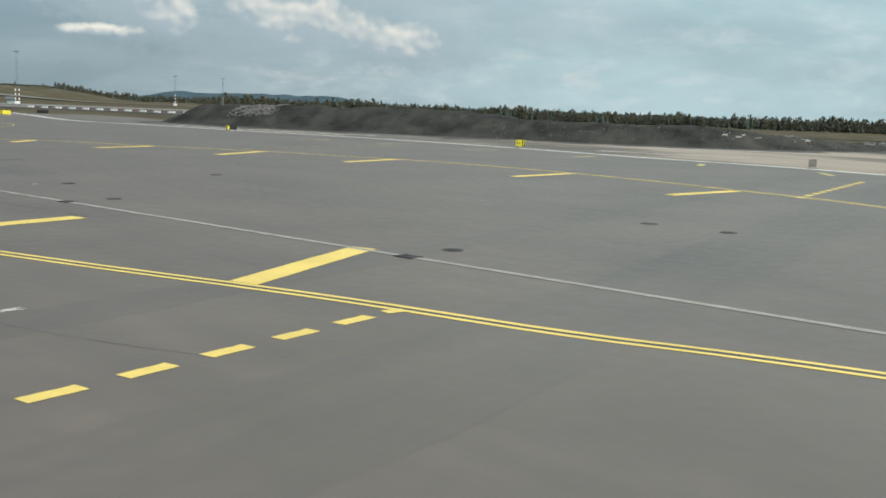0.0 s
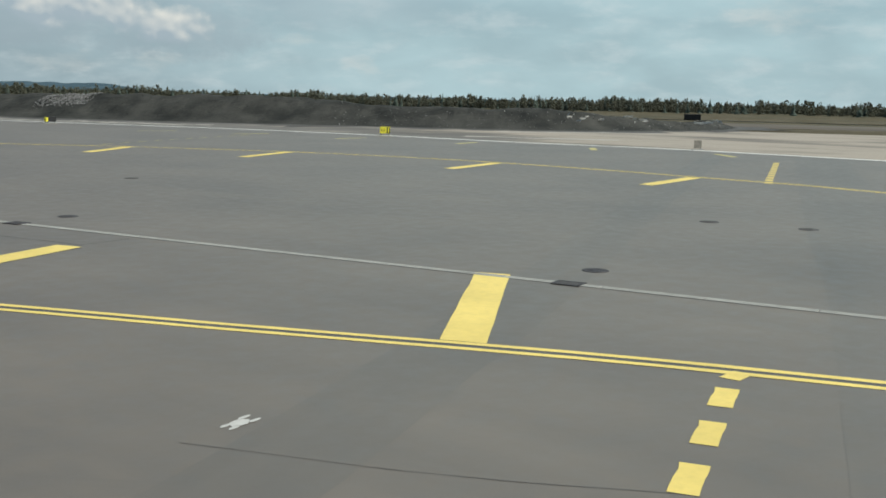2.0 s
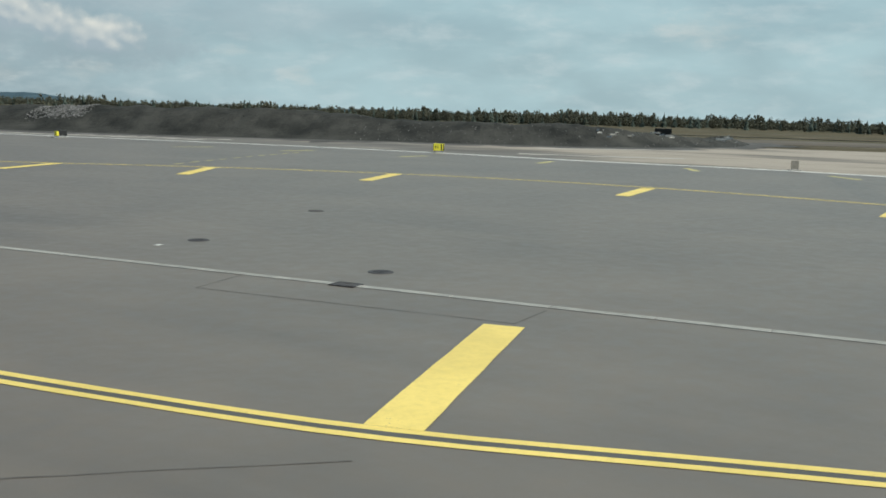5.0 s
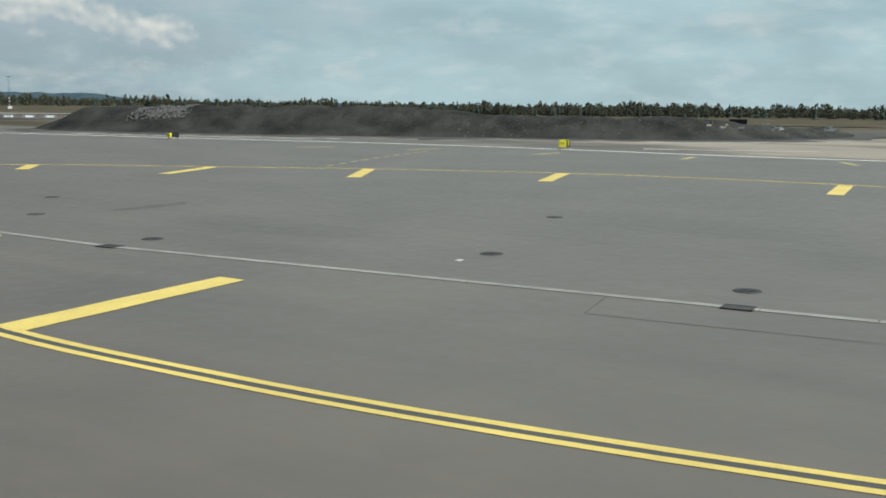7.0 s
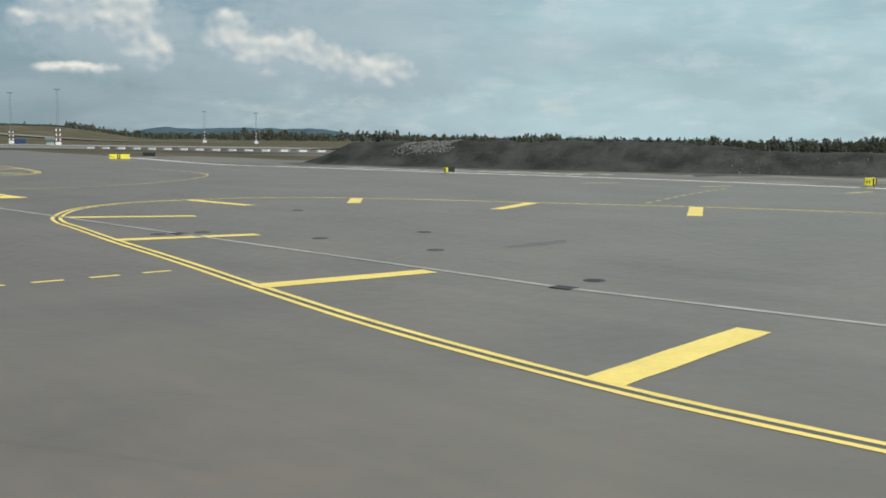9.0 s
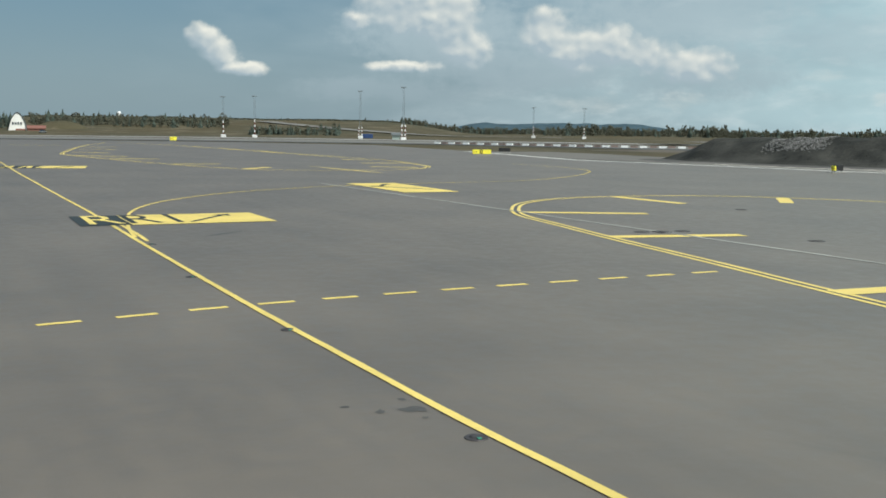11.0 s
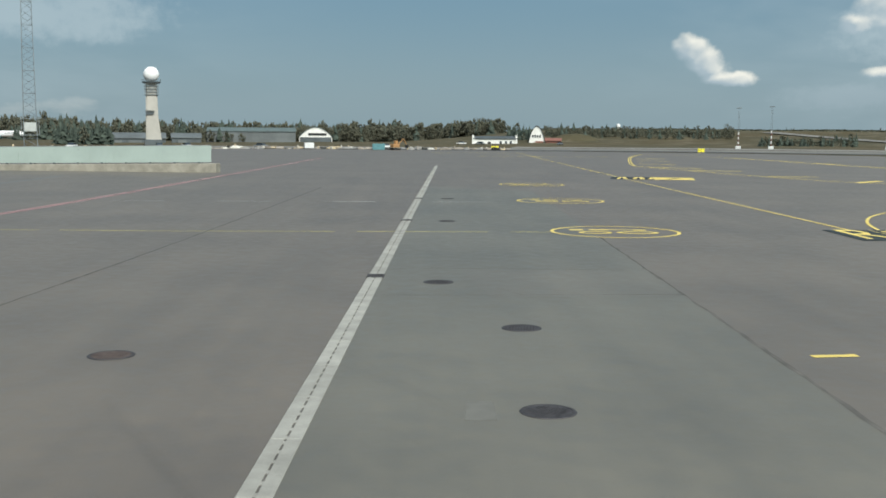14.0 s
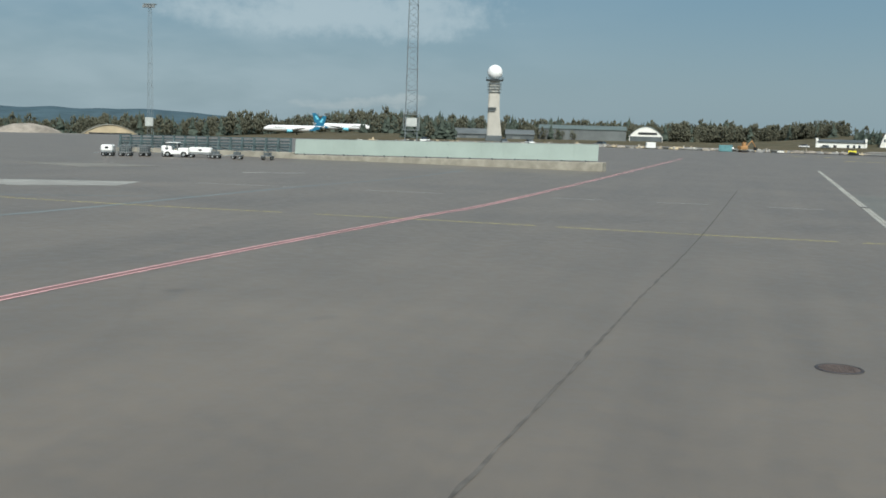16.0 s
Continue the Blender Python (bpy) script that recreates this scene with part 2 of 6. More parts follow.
M_GRAVEL = material("pale_gravel", (0.265, 0.235, 0.20), 0.95, vary=0.45, scale=0.2, fine=9.0, bump=0.4)
M_SOIL = material("dark_earth", (0.043, 0.045, 0.041), 0.95, vary=0.4, scale=0.25, fine=4.0, bump=0.7, tint=(0.052, 0.051, 0.045), spec=0.1)
M_STONE = material("grey_stone", (0.18, 0.175, 0.165), 0.85, vary=0.25, scale=3, fine=14, island=0.45)
M_RUBBLE = material("pale_rubble", (0.5, 0.48, 0.43), 0.9, vary=0.2, scale=3, fine=14, island=0.4)


def ground_material():
    """Dry spring grass, heath and bare earth, by broad patches."""
    m = bpy.data.materials.new("dry_grass")
    m.use_nodes = True
    n = Tree(m.node_tree)
    pos = n.add("ShaderNodeNewGeometry").outputs["Position"]
    a, b, c = n.noise(pos, 0.012, 4.0), n.noise(pos, 0.07, 5.0, 0.65), n.noise(pos, 1.3, 4.0, 0.7)
    col = n.mix(n.step(a.outputs[0], 0.40, 0.60), (0.105, 0.085, 0.048, 1), (0.088, 0.080, 0.050, 1))
    col = n.mix(n.step(b.outputs[0], 0.45, 0.70), col, (0.17, 0.145, 0.10, 1))
    col = n.mix(n.step(c.outputs[0], 0.3, 0.8, 0.0, 0.55), col, (0.05, 0.045, 0.028, 1))
    bs = n.add("ShaderNodeBsdfPrincipled", ins={"Base Color": col, "Roughness": 0.95, "Specular IOR Level": 0.1})
    n.put(n.add("ShaderNodeOutputMaterial").inputs[0], bs)
    return m


M_GROUND = ground_material()


def gravel_material():
    """Grey trodden gravel that turns to pale sand at its drier end."""
    m = bpy.data.materials.new("gravel")
    m.use_nodes = True
    n = Tree(m.node_tree)
    pos = n.add("ShaderNodeNewGeometry").outputs["Position"]
    broad, mid, fine = n.noise(pos, 0.06, 4.0, 0.6), n.noise(n.vmath("MULTIPLY", along_vector(n, pos, 118), (0.04, 0.11, 1)), 1.0, 5.0, 0.6), n.noise(pos, 9.0, 3.0, 0.7)
    x = n.add("ShaderNodeSeparateXYZ", ins={0: pos}).outputs[0]
    dry = n.step(n.math("ADD", x, n.math("MULTIPLY", n.math("SUBTRACT", broad.outputs[0], 0.5), 70.0)), 46.0, 64.0)
    col = n.mix(dry, (0.175, 0.165, 0.148, 1), (0.40, 0.35, 0.285, 1))
    col = n.mix(n.step(mid.outputs[0], 0.46, 0.66, 0.0, 0.75), col, (0.10, 0.095, 0.085, 1))
    col = n.mix(n.step(fine.outputs[0], 0.35, 0.7, 0.0, 0.3), col, (0.14, 0.13, 0.115, 1))
    bs = n.add("ShaderNodeBsdfPrincipled", ins={"Base Color": col, "Roughness": 0.95, "Specular IOR Level": 0.2})
    n.put(bs.inputs["Normal"], n.add("ShaderNodeBump", ins={"Strength": 0.3, "Distance": 0.02, "Height": fine.outputs[0]}))
    n.put(n.add("ShaderNodeOutputMaterial").inputs[0], bs)
    return m


M_VERGE = gravel_material()
# aerial haze over the far hills is mixed into this bluish base colour
M_FOREST = material("haze_tinted_forest", (0.070, 0.108, 0.130), 1.0, vary=0.22, scale=0.02, fine=0.12, bump=0.0, spec=0.0)


def leaf_material(name, color, tint, k=0.5):
    """Thin foliage: half of the light passes through."""
    m = material(name, color, 0.9, vary=0.35, scale=0.6, fine=3.0, bump=0.0, tint=tint, island=k, spec=0.1)
    nt = m.node_tree
    bs = [x for x in nt.nodes if x.type == "BSDF_PRINCIPLED"][0]
    out = [x for x in nt.nodes if x.type == "OUTPUT_MATERIAL"][0]
    through_light, both = nt.nodes.new("ShaderNodeBsdfTranslucent"), nt.nodes.new("ShaderNodeMixShader")
    nt.links.new(bs.inputs["Base Color"].links[0].from_socket, through_light.inputs[0])
    both.inputs[0].default_value = 0.5
    nt.links.new(bs.outputs[0], both.inputs[1])
    nt.links.new(through_light.outputs[0], both.inputs[2])
    nt.links.new(both.outputs[0], out.inputs[0])
    return m


# both foliage colours are lightened to include the haze of distance
M_SPRUCE = leaf_material("hazed_spruce_green", (0.108, 0.136, 0.114), (0.118, 0.146, 0.118), 0.16)
M_BIRCH = leaf_material("hazed_budding_birch", (0.160, 0.162, 0.122), (0.172, 0.172, 0.124), 0.12)
M_BARK = material("bark", (0.10, 0.085, 0.07), 0.9, vary=0.3, scale=2, fine=12)


# ------------------------------------------------------------------ geometry helpers
def mesh_of(name, bm, mat):
    me = bpy.data.meshes.new(name)
    bm.to_mesh(me)
    bm.free()
    for one in (mat if isinstance(mat, (list, tuple)) else [mat]):
        me.materials.append(one)
    return me


def part(name, bm, mat, parent=None, label="", at=None):
    """One bmesh (or mesh) as one object, under a thing or a part."""
    ob = new(name, bm if isinstance(bm, bpy.types.Mesh) else mesh_of(name, bm, mat))
    if parent is not None:
        ob.parent = parent
    if at is not None:
        ob.matrix_basis = at
    return tagged(ob, label=label)


def thing(name, label, category, at=None, group="", kind=""):
    ob = new(name)
    ob.empty_display_size = 0.3
    if at is not None:
        ob.matrix_basis = at
    return tagged(ob, label, category, group, kind)


def box(bm, x0, y0, z0, x1, y1, z1, bevel=0.0, m=None):
    r = bmesh.ops.create_cube(bm, size=1.0)
    vs = r["verts"]
    for v in vs:
        v.co = Vector(((x0 + x1) / 2 + v.co.x * (x1 - x0), (y0 + y1) / 2 + v.co.y * (y1 - y0), (z0 + z1) / 2 + v.co.z * (z1 - z0)))
    if bevel:
        es = list({e for v in vs for e in v.link_edges})
        vs = list({v for f in bmesh.ops.bevel(bm, geom=es, offset=bevel, segments=1, affect="EDGES")["faces"] for v in f.verts} | {v for v in vs if v.is_valid})
    if m is not None:
        for v in vs:
            v.co = m @ v.co
    return vs


def tube(bm, a, b, r0, r1=None, n=8, caps=True):
    a, b = Vector(a), Vector(b)
    r1 = r0 if r1 is None else r1
    q = (b - a).to_track_quat("Z", "Y")
    r = bmesh.ops.create_cone(bm, cap_ends=caps, segments=n, radius1=r0, radius2=max(r1, 1e-4), depth=(b - a).length)
    for v in r["verts"]:
        v.co = q @ v.co + (a + b) / 2
    return r["verts"]


def spline(pts, step=0.8):
    """A smooth line through the given points, in steps of about that length."""
    P = [Vector(p[:2]) for p in pts]
    P = [2 * P[0] - P[1]] + P + [2 * P[-1] - P[-2]]
    out = []
    for i in range(1, len(P) - 2):
        n = max(1, int((P[i + 1] - P[i]).length / step))
        for k in range(n):
            t = k / n
            out.append(0.5 * (2 * P[i] + (P[i + 1] - P[i - 1]) * t + (2 * P[i - 1] - 5 * P[i] + 4 * P[i + 1] - P[i + 2]) * t * t + (3 * P[i] - P[i - 1] - 3 * P[i + 1] + P[i + 2]) * t ** 3))
    return out + [P[-2]]


def ribbon(line, w, z=0.006, off=0.0, rag=0.0, bm=None, skip=None):
    """A painted stripe of width w along a line, off metres to its left, its edges slightly ragged."""
    bm = bm or bmesh.new()
    rnd, last = random.Random(len(line)), None
    for i, p in enumerate(line):
        d = (line[min(i + 1, len(line) - 1)] - line[max(i - 1, 0)]).normalized()
        nrm = Vector((-d.y, d.x))
        j = [rnd.uniform(-rag, rag), rnd.uniform(-rag, rag)]
        a, b = p + nrm * (off + w / 2 + j[0]), p + nrm * (off - w / 2 + j[1])
        now = bm.verts.new((a.x, a.y, z)), bm.verts.new((b.x, b.y, z))
        if last and not (skip and skip(p)):
            bm.faces.new((last[1], now[1], now[0], last[0]))
        last = now
    return bm


def poly(pts, z, bm=None):
    bm = bm or bmesh.new()
    f = bm.faces.new([bm.verts.new((p[0], p[1], z)) for p in pts])
    f.normal_update()
    if f.normal.z < 0:
        f.normal_flip()
    return bm


# ------------------------------------------------------------------ ground
def smooth(a, b, v):
    t = min(1.0, max(0.0, (v - a) / (b - a)))
    return t * t * (3 - 2 * t)


CX, CY = -20.0, 30.0


def land(x, y):
    """Height of the land outside the apron."""
    dx, dy = x - CX, y - CY
    d, az = math.hypot(dx, dy), math.degrees(math.atan2(-dx, dy))
    h = -0.06
    h -= (4.2 * smooth(190, 420, d) + 2.8 * smooth(450, 650, d)) * smooth(43, 54, az) * smooth(150, 110, az)
    h -= 2.6 * smooth(215, 380, d) * smooth(-20, -34, az) * smooth(-150, -110, az)
    h += (8.6 * smooth(450, 690, d) * smooth(26, 15, az) * smooth(-7.5, -1.5, az)) * smooth(-120, 0, az)
    h += 1.8 * smooth(380, 640, d) * smooth(-3, -9, az) * smooth(-80, -50, az) * 0.6
    h += smooth(330, 900, d) * (noise.noise((x * 0.006, y * 0.006, 0)) * 1.6 + noise.noise((x * 0.03, y * 0.03, 3)) * 0.4)
    h -= 14.0 * smooth(1100, 3000, d)
    return h


def build_ground():
    bm, rings, last = bmesh.new(), [], None
    radii = [0.0] + [40 * 1.085 ** k for k in range(60)]
    n = 300
    centre = bm.verts.new((CX, CY, -0.06))
    for r in radii[1:]:
        ring = []
        for k in range(n):
            a = 2 * math.pi * k / n
            x, y = CX + r * math.sin(a), CY + r * math.cos(a)
            ring.append(bm.verts.new((x, y, land(x, y))))
        for k in range(n):
            if last is None:
                bm.faces.new((centre, ring[(k + 1) % n], ring[k]))
            else:
                bm.faces.new((last[k], last[(k + 1) % n], ring[(k + 1) % n], ring[k]))
        last = ring
    bmesh.ops.recalc_face_normals(bm, faces=bm.faces)
    for f in bm.faces:
        f.smooth = True
        if f.normal.z < 0:
            f.normal_flip()
    tagged(part("ground", bm, M_GROUND), "dry grass and heath round the airfield", "ground", kind="structure")


build_ground()
apron = [(60.0, 47.0), (57.0, 60.0), (54.5, 69.0), (49.5, 79.0), (44.5, 93.5), (37.5, 109.0), (29.5, 121.5), (22.3, 132.0), (12.0, 149.0), (4.6, 160.5), (-0.73, 189.31), (-6.01, 214.41), (-18.61, 261.74), (-53.61, 285.73), (-107.86, 292.44), (-142.74, 288.61), (-182.98, 274.94), (-254.01, 237.32), (-297.46, 128.98), (-263.07, -32.32), (-125.95, -117.15), (39.31, -120.36), (89.66, -40.58)]
tagged(part("apron_pavement", poly(apron, 0.0), M_ASPHALT), "worn grey asphalt apron with faint tyre streaks", "pavement", kind="structure")


# ------------------------------------------------------------------ painted markings
def stripe(name, label, line, w, mat, group="", off=0.0, rag=0.006, z=0.006, category="road marking", **kw):
    return tagged(part(name, ribbon(line, w, z, off, rag, **kw), mat), label, category, group, "structure")


M_GAP = paint_material("faded_black_paint", (0.100, 0.095, 0.086), ASPH, wear=0.5)


def double_line(name, label, pts, mat=M_YELLOW, gap_mat=M_GAP, w=0.155, gap=0.16):
    root = thing(name, label, "road marking", kind="structure")
    line = spline(pts)
    part("gap_paint", ribbon(line, gap + 0.02, 0.004), gap_mat, root)
    for s in (-1, 1):
        part("stripe", ribbon(line, w, 0.007, s * (w + gap) / 2, 0.008), mat, root)
    return root


def slanted_bar(a, b, w, along, mat=M_YELLOW, z=0.010, group="yellow bars of the closed area"):
    """A filled bar from a to b whose ends are cut parallel to the given direction."""
    a, b, e = Vector(a), Vector(b), Vector(along).normalized()
    d = (b - a).normalized()
    k = w / 2 / abs(d.x * e.y - d.y * e.x)
    bm, rnd = bmesh.new(), random.Random(int(a.x * 10))
    n, last = 8, None
    for i in range(n + 1):
        p = a.lerp(b, i / n)
        l, r = p + e * (k + rnd.uniform(-0.012, 0.012)), p - e * (k + rnd.uniform(-0.012, 0.012))
        now = bm.verts.new((l.x, l.y, z)), bm.verts.new((r.x, r.y, z))
        if last:
            bm.faces.new((last[0], last[1], now[1], now[0]))
        last = now
    for f in bm.faces:
        f.normal_update()
        if f.normal.z < 0:
            f.normal_flip()
    return tagged(part("marking_bar", bm, mat), "broad yellow painted bar on the asphalt", "road marking", group, "structure")


near_edge = [(26.02, -5.87), (16.00, 6.21), (10.76, 12.46), (8.21, 15.13), (5.57, 18.49), (3.50, 20.84), (1.16, 23.40), (-1.30, 26.21), (-3.72, 28.92), (-5.65, 31.84), (-7.78, 35.59), (-9.42, 39.08), (-10.76, 42.50), (-12.28, 48.07), (-13.35, 53.66), (-14.37, 59.52), (-15.59, 65.88), (-16.45, 71.03), (-17.03, 74.42), (-16.95, 77.50), (-15.92, 81.95), (-13.63, 85.50), (-10.21, 87.80)]
far_edge = [(-10.21, 87.80), (-5.05, 89.14), (-0.08, 87.79), (4.08, 84.97), (8.08, 81.87), (15.40, 76.60), (23.12, 68.98), (27.58, 62.16), (30.39, 55.84), (32.32, 49.22), (33.43, 43.63), (34.54, 38.32), (34.68, 28.09)]
double_line("closed_area_line", "double yellow line with black gap on asphalt", near_edge + far_edge[1:])

for a, b, e in (((3.90, 20.77), (7.84, 25.52), (0.65, -0.75)), ((-3.57, 29.12), (1.20, 32.92), (0.6, -0.8)), ((-10.61, 42.59), (-5.69, 45.34), (0.4, -0.9)), ((-13.39, 53.86), (-8.36, 55.32), (0.2, -0.97)),
                ((-15.58, 66.09), (-10.55, 66.85), (0.2, -0.97)), ((-16.82, 76.58), (-11.32, 76.15), (0.0, -1.0)), ((-9.81, 87.80), (-7.57, 82.61), (1.0, 0.25)), ((-0.24, 87.74), (-1.78, 83.47), (1.0, -0.2)),
                ((8.12, 81.66), (3.78, 77.15), (0.8, -0.6)), ((15.40, 76.50), (11.22, 70.83), (0.75, -0.66)), ((23.12, 68.78), (18.26, 64.45), (0.7, -0.75)), ((29.87, 55.92), (24.60, 52.72), (0.35, -0.93)), ((32.90, 43.91), (27.36, 41.44), (0.2, -0.98))):
    slanted_bar(a, b, 0.72, e)


def dashes(line, length, period, w, mat, group, label, z=0.006, first=0.0):
    """Dashes laid along a line."""
    run, total = [0.0], 0.0
    for p, q in zip(line, line[1:]):
        total += (q - p).length
        run.append(total)

    def at(s):
        for i in range(len(line) - 1):
            if run[i + 1] >= s:
                return line[i].lerp(line[i + 1], (s - run[i]) / max(1e-6, run[i + 1] - run[i]))
        return line[-1]

    s = first
    while s + length <= total + 0.05:
        stripe("marking_dash", label, [at(s + length * k / 4) for k in range(5)], w, mat, group, z=z, rag=0.012)
        s += period


dashes(spline([(-3.90, 10.63), (-0.13, 13.04), (2.57, 15.01), (6.48, 17.86)], 0.2), 0.86, 1.5, 0.30, M_YELLOW, "dashed line across the stand", "short yellow dash painted on asphalt", first=0.0)
stripe("marking_dash", "short yellow dash ending at the double line", [Vector((5.80, 17.40)), Vector((6.22, 17.54))], 0.28, M_YELLOW, "dashed line across the stand")
dashes(spline([(-35.0, 47.5), (-30.0, 50.3), (-26.25, 52.5), (-20.85, 55.0), (-14.8, 57.45)], 0.2), 0.80, 1.445, 0.19, M_YELLOW, "dashed lane line", "short yellow dash painted on asphalt")
dashes(spline([(14.52, 80.02), (22.47, 87.36), (31.96, 95.43)], 0.2), 1.3, 2.3, 0.2, M_YELLOW_OLD, "far dashed line", "short faded yellow dash on asphalt")
dashes(spline([(33.76, 40.20), (48.83, 52.12)], 0.2), 1.0, 1.7, 0.35, M_YELLOW, "dashed line by the gravel", "short yellow dash painted on asphalt")

for c, e in (((47.71, 68.29), 0.9), ((43.05, 78.36), 0.55), ((37.59, 87.84), 0.35), ((32.58, 97.74), 0.2), ((26.22, 104.73), 0.1), ((51.46, 58.74), 1.1)):
    d = Vector((math.cos(e), math.sin(e))) * 1.9
    slanted_bar(Vector(c) - d, Vector(c) + d, 0.5, (-0.35, 0.93) if e < 0.8 else (0.9, -0.3), M_YELLOW_OLD, 0.006, "yellow bars along the apron edge")

taxi = spline([(-18.29, 32.34), (-20.42, 37.66), (-21.73, 40.97), (-23.0, 43.89), (-24.23, 46.98), (-26.3, 52.2), (-28.13, 57.0), (-31.55, 66.1), (-34.85, 75.0), (-41.2, 91.5), (-56.0, 130.5), (-98.0, 243.0), (-105.0, 262.0)])
stripe("taxi_line", "solid yellow taxi guide line on asphalt", taxi, 0.14, M_YELLOW, z=0.013)
branch = spline([(-31.2, 65.4), (-32.2, 69.2), (-33.3, 74.8), (-33.5, 79.2), (-32.9, 83.4), (-30.9, 89.0), (-27.8, 93.5), (-24.5, 97.0), (-18.0, 101.5), (-12.3, 105.0), (-7.0, 112.6), (-3.7, 120.5), (-2.6, 126.0), (-3.4, 133.0), (-7.0, 142.0)])
stripe("taxi_line", "curved yellow taxi guide line on asphalt", branch, 0.14, M_YELLOW, z=0.014)
stripe("taxi_line", "short yellow line joining two taxi guide lines", spline([(-30.62, 64.32), (-31.45, 66.74), (-32.75, 70.25)]), 0.14, M_YELLOW, z=0.015)

loop2 = [(-74.89, 255.39), (-70.50, 219.75), (-61.38, 171.97), (-57.92, 160.36), (-51.59, 149.16), (-42.00, 133.36), (-33.75, 122.51), (-27.54, 120.53), (-20.10, 123.52), (-17.07, 129.35), (-17.18, 136.65), (-20.36, 151.74), (-26.96, 165.13), (-34.09, 181.13), (-41.55, 198.36), (-52.30, 222.68), (-64.53, 247.06), (-74.89, 255.39)]
double_line("closed_area_line", "far double yellow line enclosing a closed area", loop2, w=0.16)
for a, b in (((-25.21, 152.67), (-21.77, 151.28)), ((-23.03, 141.01), (-18.04, 141.48)), ((-22.21, 130.38), (-17.96, 129.27)), ((-25.81, 125.58), (-23.66, 120.22)), ((-33.36, 122.10), (-31.45, 126.54)), ((-41.02, 132.73), (-36.73, 133.80)),
             ((-32.86, 178.50), (-28.70, 170.98)), ((-38.23, 193.36), (-34.90, 184.16)), ((-45.81, 209.78), (-42.00, 200.37)), ((-52.75, 224.69), (-49.49, 216.60)),
             ((-67.17, 207.15), (-63.02, 211.01)), ((-64.24, 191.06), (-59.17, 191.89)), ((-60.92, 173.96), (-55.53, 171.78)), ((-56.78, 158.63), (-50.02, 155.81)), ((-50.31, 148.62), (-44.89, 147.45))):
    slanted_bar(a, b, 0.9, (0.45, -0.9), M_YELLOW, 0.010, "yellow bars of the far closed area")
slanted_bar((-98.13, 214.15), (-84.13, 218.09), 0.9, (-0.38, 0.93), M_YELLOW, 0.008, "far holding bars")
slanted_bar((-120.09, 245.87), (-102.05, 251.27), 0.9, (-0.38, 0.93), M_YELLOW, 0.008, "far holding bars")
slanted_bar((-83.09, 219.66), (-75.08, 222.00), 0.8, (-0.38, 0.93), M_YELLOW, 0.008, "far holding bars")


# lettered direction panels on the ground
def letters(text, size, mat, parent, x, y, z, stretch=1.0, squeeze=1.0):
    cu = bpy.data.curves.new("letters", "FONT")
    cu.body, cu.size, cu.align_x, cu.align_y = text, size, "CENTER", "CENTER"
    ob = bpy.data.objects.new("letters", cu)
    me = bpy.data.meshes.new_from_object(ob)
    bpy.data.objects.remove(ob)
    me.materials.append(mat)
    for v in me.vertices:
        v.co = (x + v.co.x * squeeze, y + v.co.y * stretch, z)
    return part("letters", me, mat, parent)


def arrow(parent, x, y, ang, length, z, w=0.22):
    bm = bmesh.new()
    c, s = math.cos(ang), math.sin(ang)
    for pts in ([(-length / 2, -w / 2), (length / 2 - 0.7, -w / 2), (length / 2 - 0.7, w / 2), (-length / 2, w / 2)], [(length / 2 - 0.75, -0.42), (length / 2, 0), (length / 2 - 0.75, 0.42)]):
        poly([(x + a * c - b * s, y + a * s + b * c) for a, b in pts], z, bm)
    return part("arrow", bm, M_BLACK, parent)


def panel(corner, right, wide, tall, dark, label):
    """Yellow panel with a dark field at its beginning; origin at the lower corner."""
    u = Vector(right).normalized()
    root = thing("ground_sign", label, "road marking", kind="structure")
    root.matrix_world = Matrix.Translation((corner[0], corner[1], 0)) @ Matrix.Rotation(math.atan2(u.y, u.x), 4, "Z")
    if dark:
        part("dark_field", poly([(0, 0), (dark, 0), (dark, tall), (0, tall)], 0.016), M_BLACK, root)
    part("yellow_field", poly([(dark, 0), (wide, 0), (wide, tall), (dark, tall)], 0.017), M_YELLOW, root)
    return root


r1 = panel((-33.84, 69.15), (6.74, 2.45), 7.17, 4.25, 1.8, "yellow and black painted panel lettered R R1 with arrow")
letters("R", 4.0, M_YELLOW, r1, 0.95, 2.2, 0.021, 1.35, 0.62)
letters("R1", 4.0, M_BLACK, r1, 2.95, 2.2, 0.021, 1.35, 0.58)
arrow(r1, 5.1, 2.2, radians(56), 3.7, 0.021)
r2 = panel((-21.2, 90.2), (9.35, 3.37), 3.4, 9.9, 0.0, "yellow painted panel with black arrow on asphalt")
arrow(r2, 1.6, 4.6, radians(120), 5.0, 0.021, 0.3)
arrow(r2, 1.6, 7.4, radians(60), 3.0, 0.021, 0.3)
r3 = panel((-53.3, 119.2), (6.9, 1.3), 7.2, 5.2, 3.7, "far yellow and black painted panel with arrow")
arrow(r3, 5.4, 2.6, radians(70), 3.6, 0.021, 0.3)
for k, (q, w) in enumerate(((0.5, 0.28), (1.15, 0.35), (1.9, 0.3), (2.6, 0.4), (3.25, 0.3))):
    part("figure_bar", poly([(q, 0.5), (q + w, 0.5), (q + w + 0.2 * (-1) ** k, 4.7), (q + 0.2 * (-1) ** k, 4.7)], 0.021), M_YELLOW, r3)


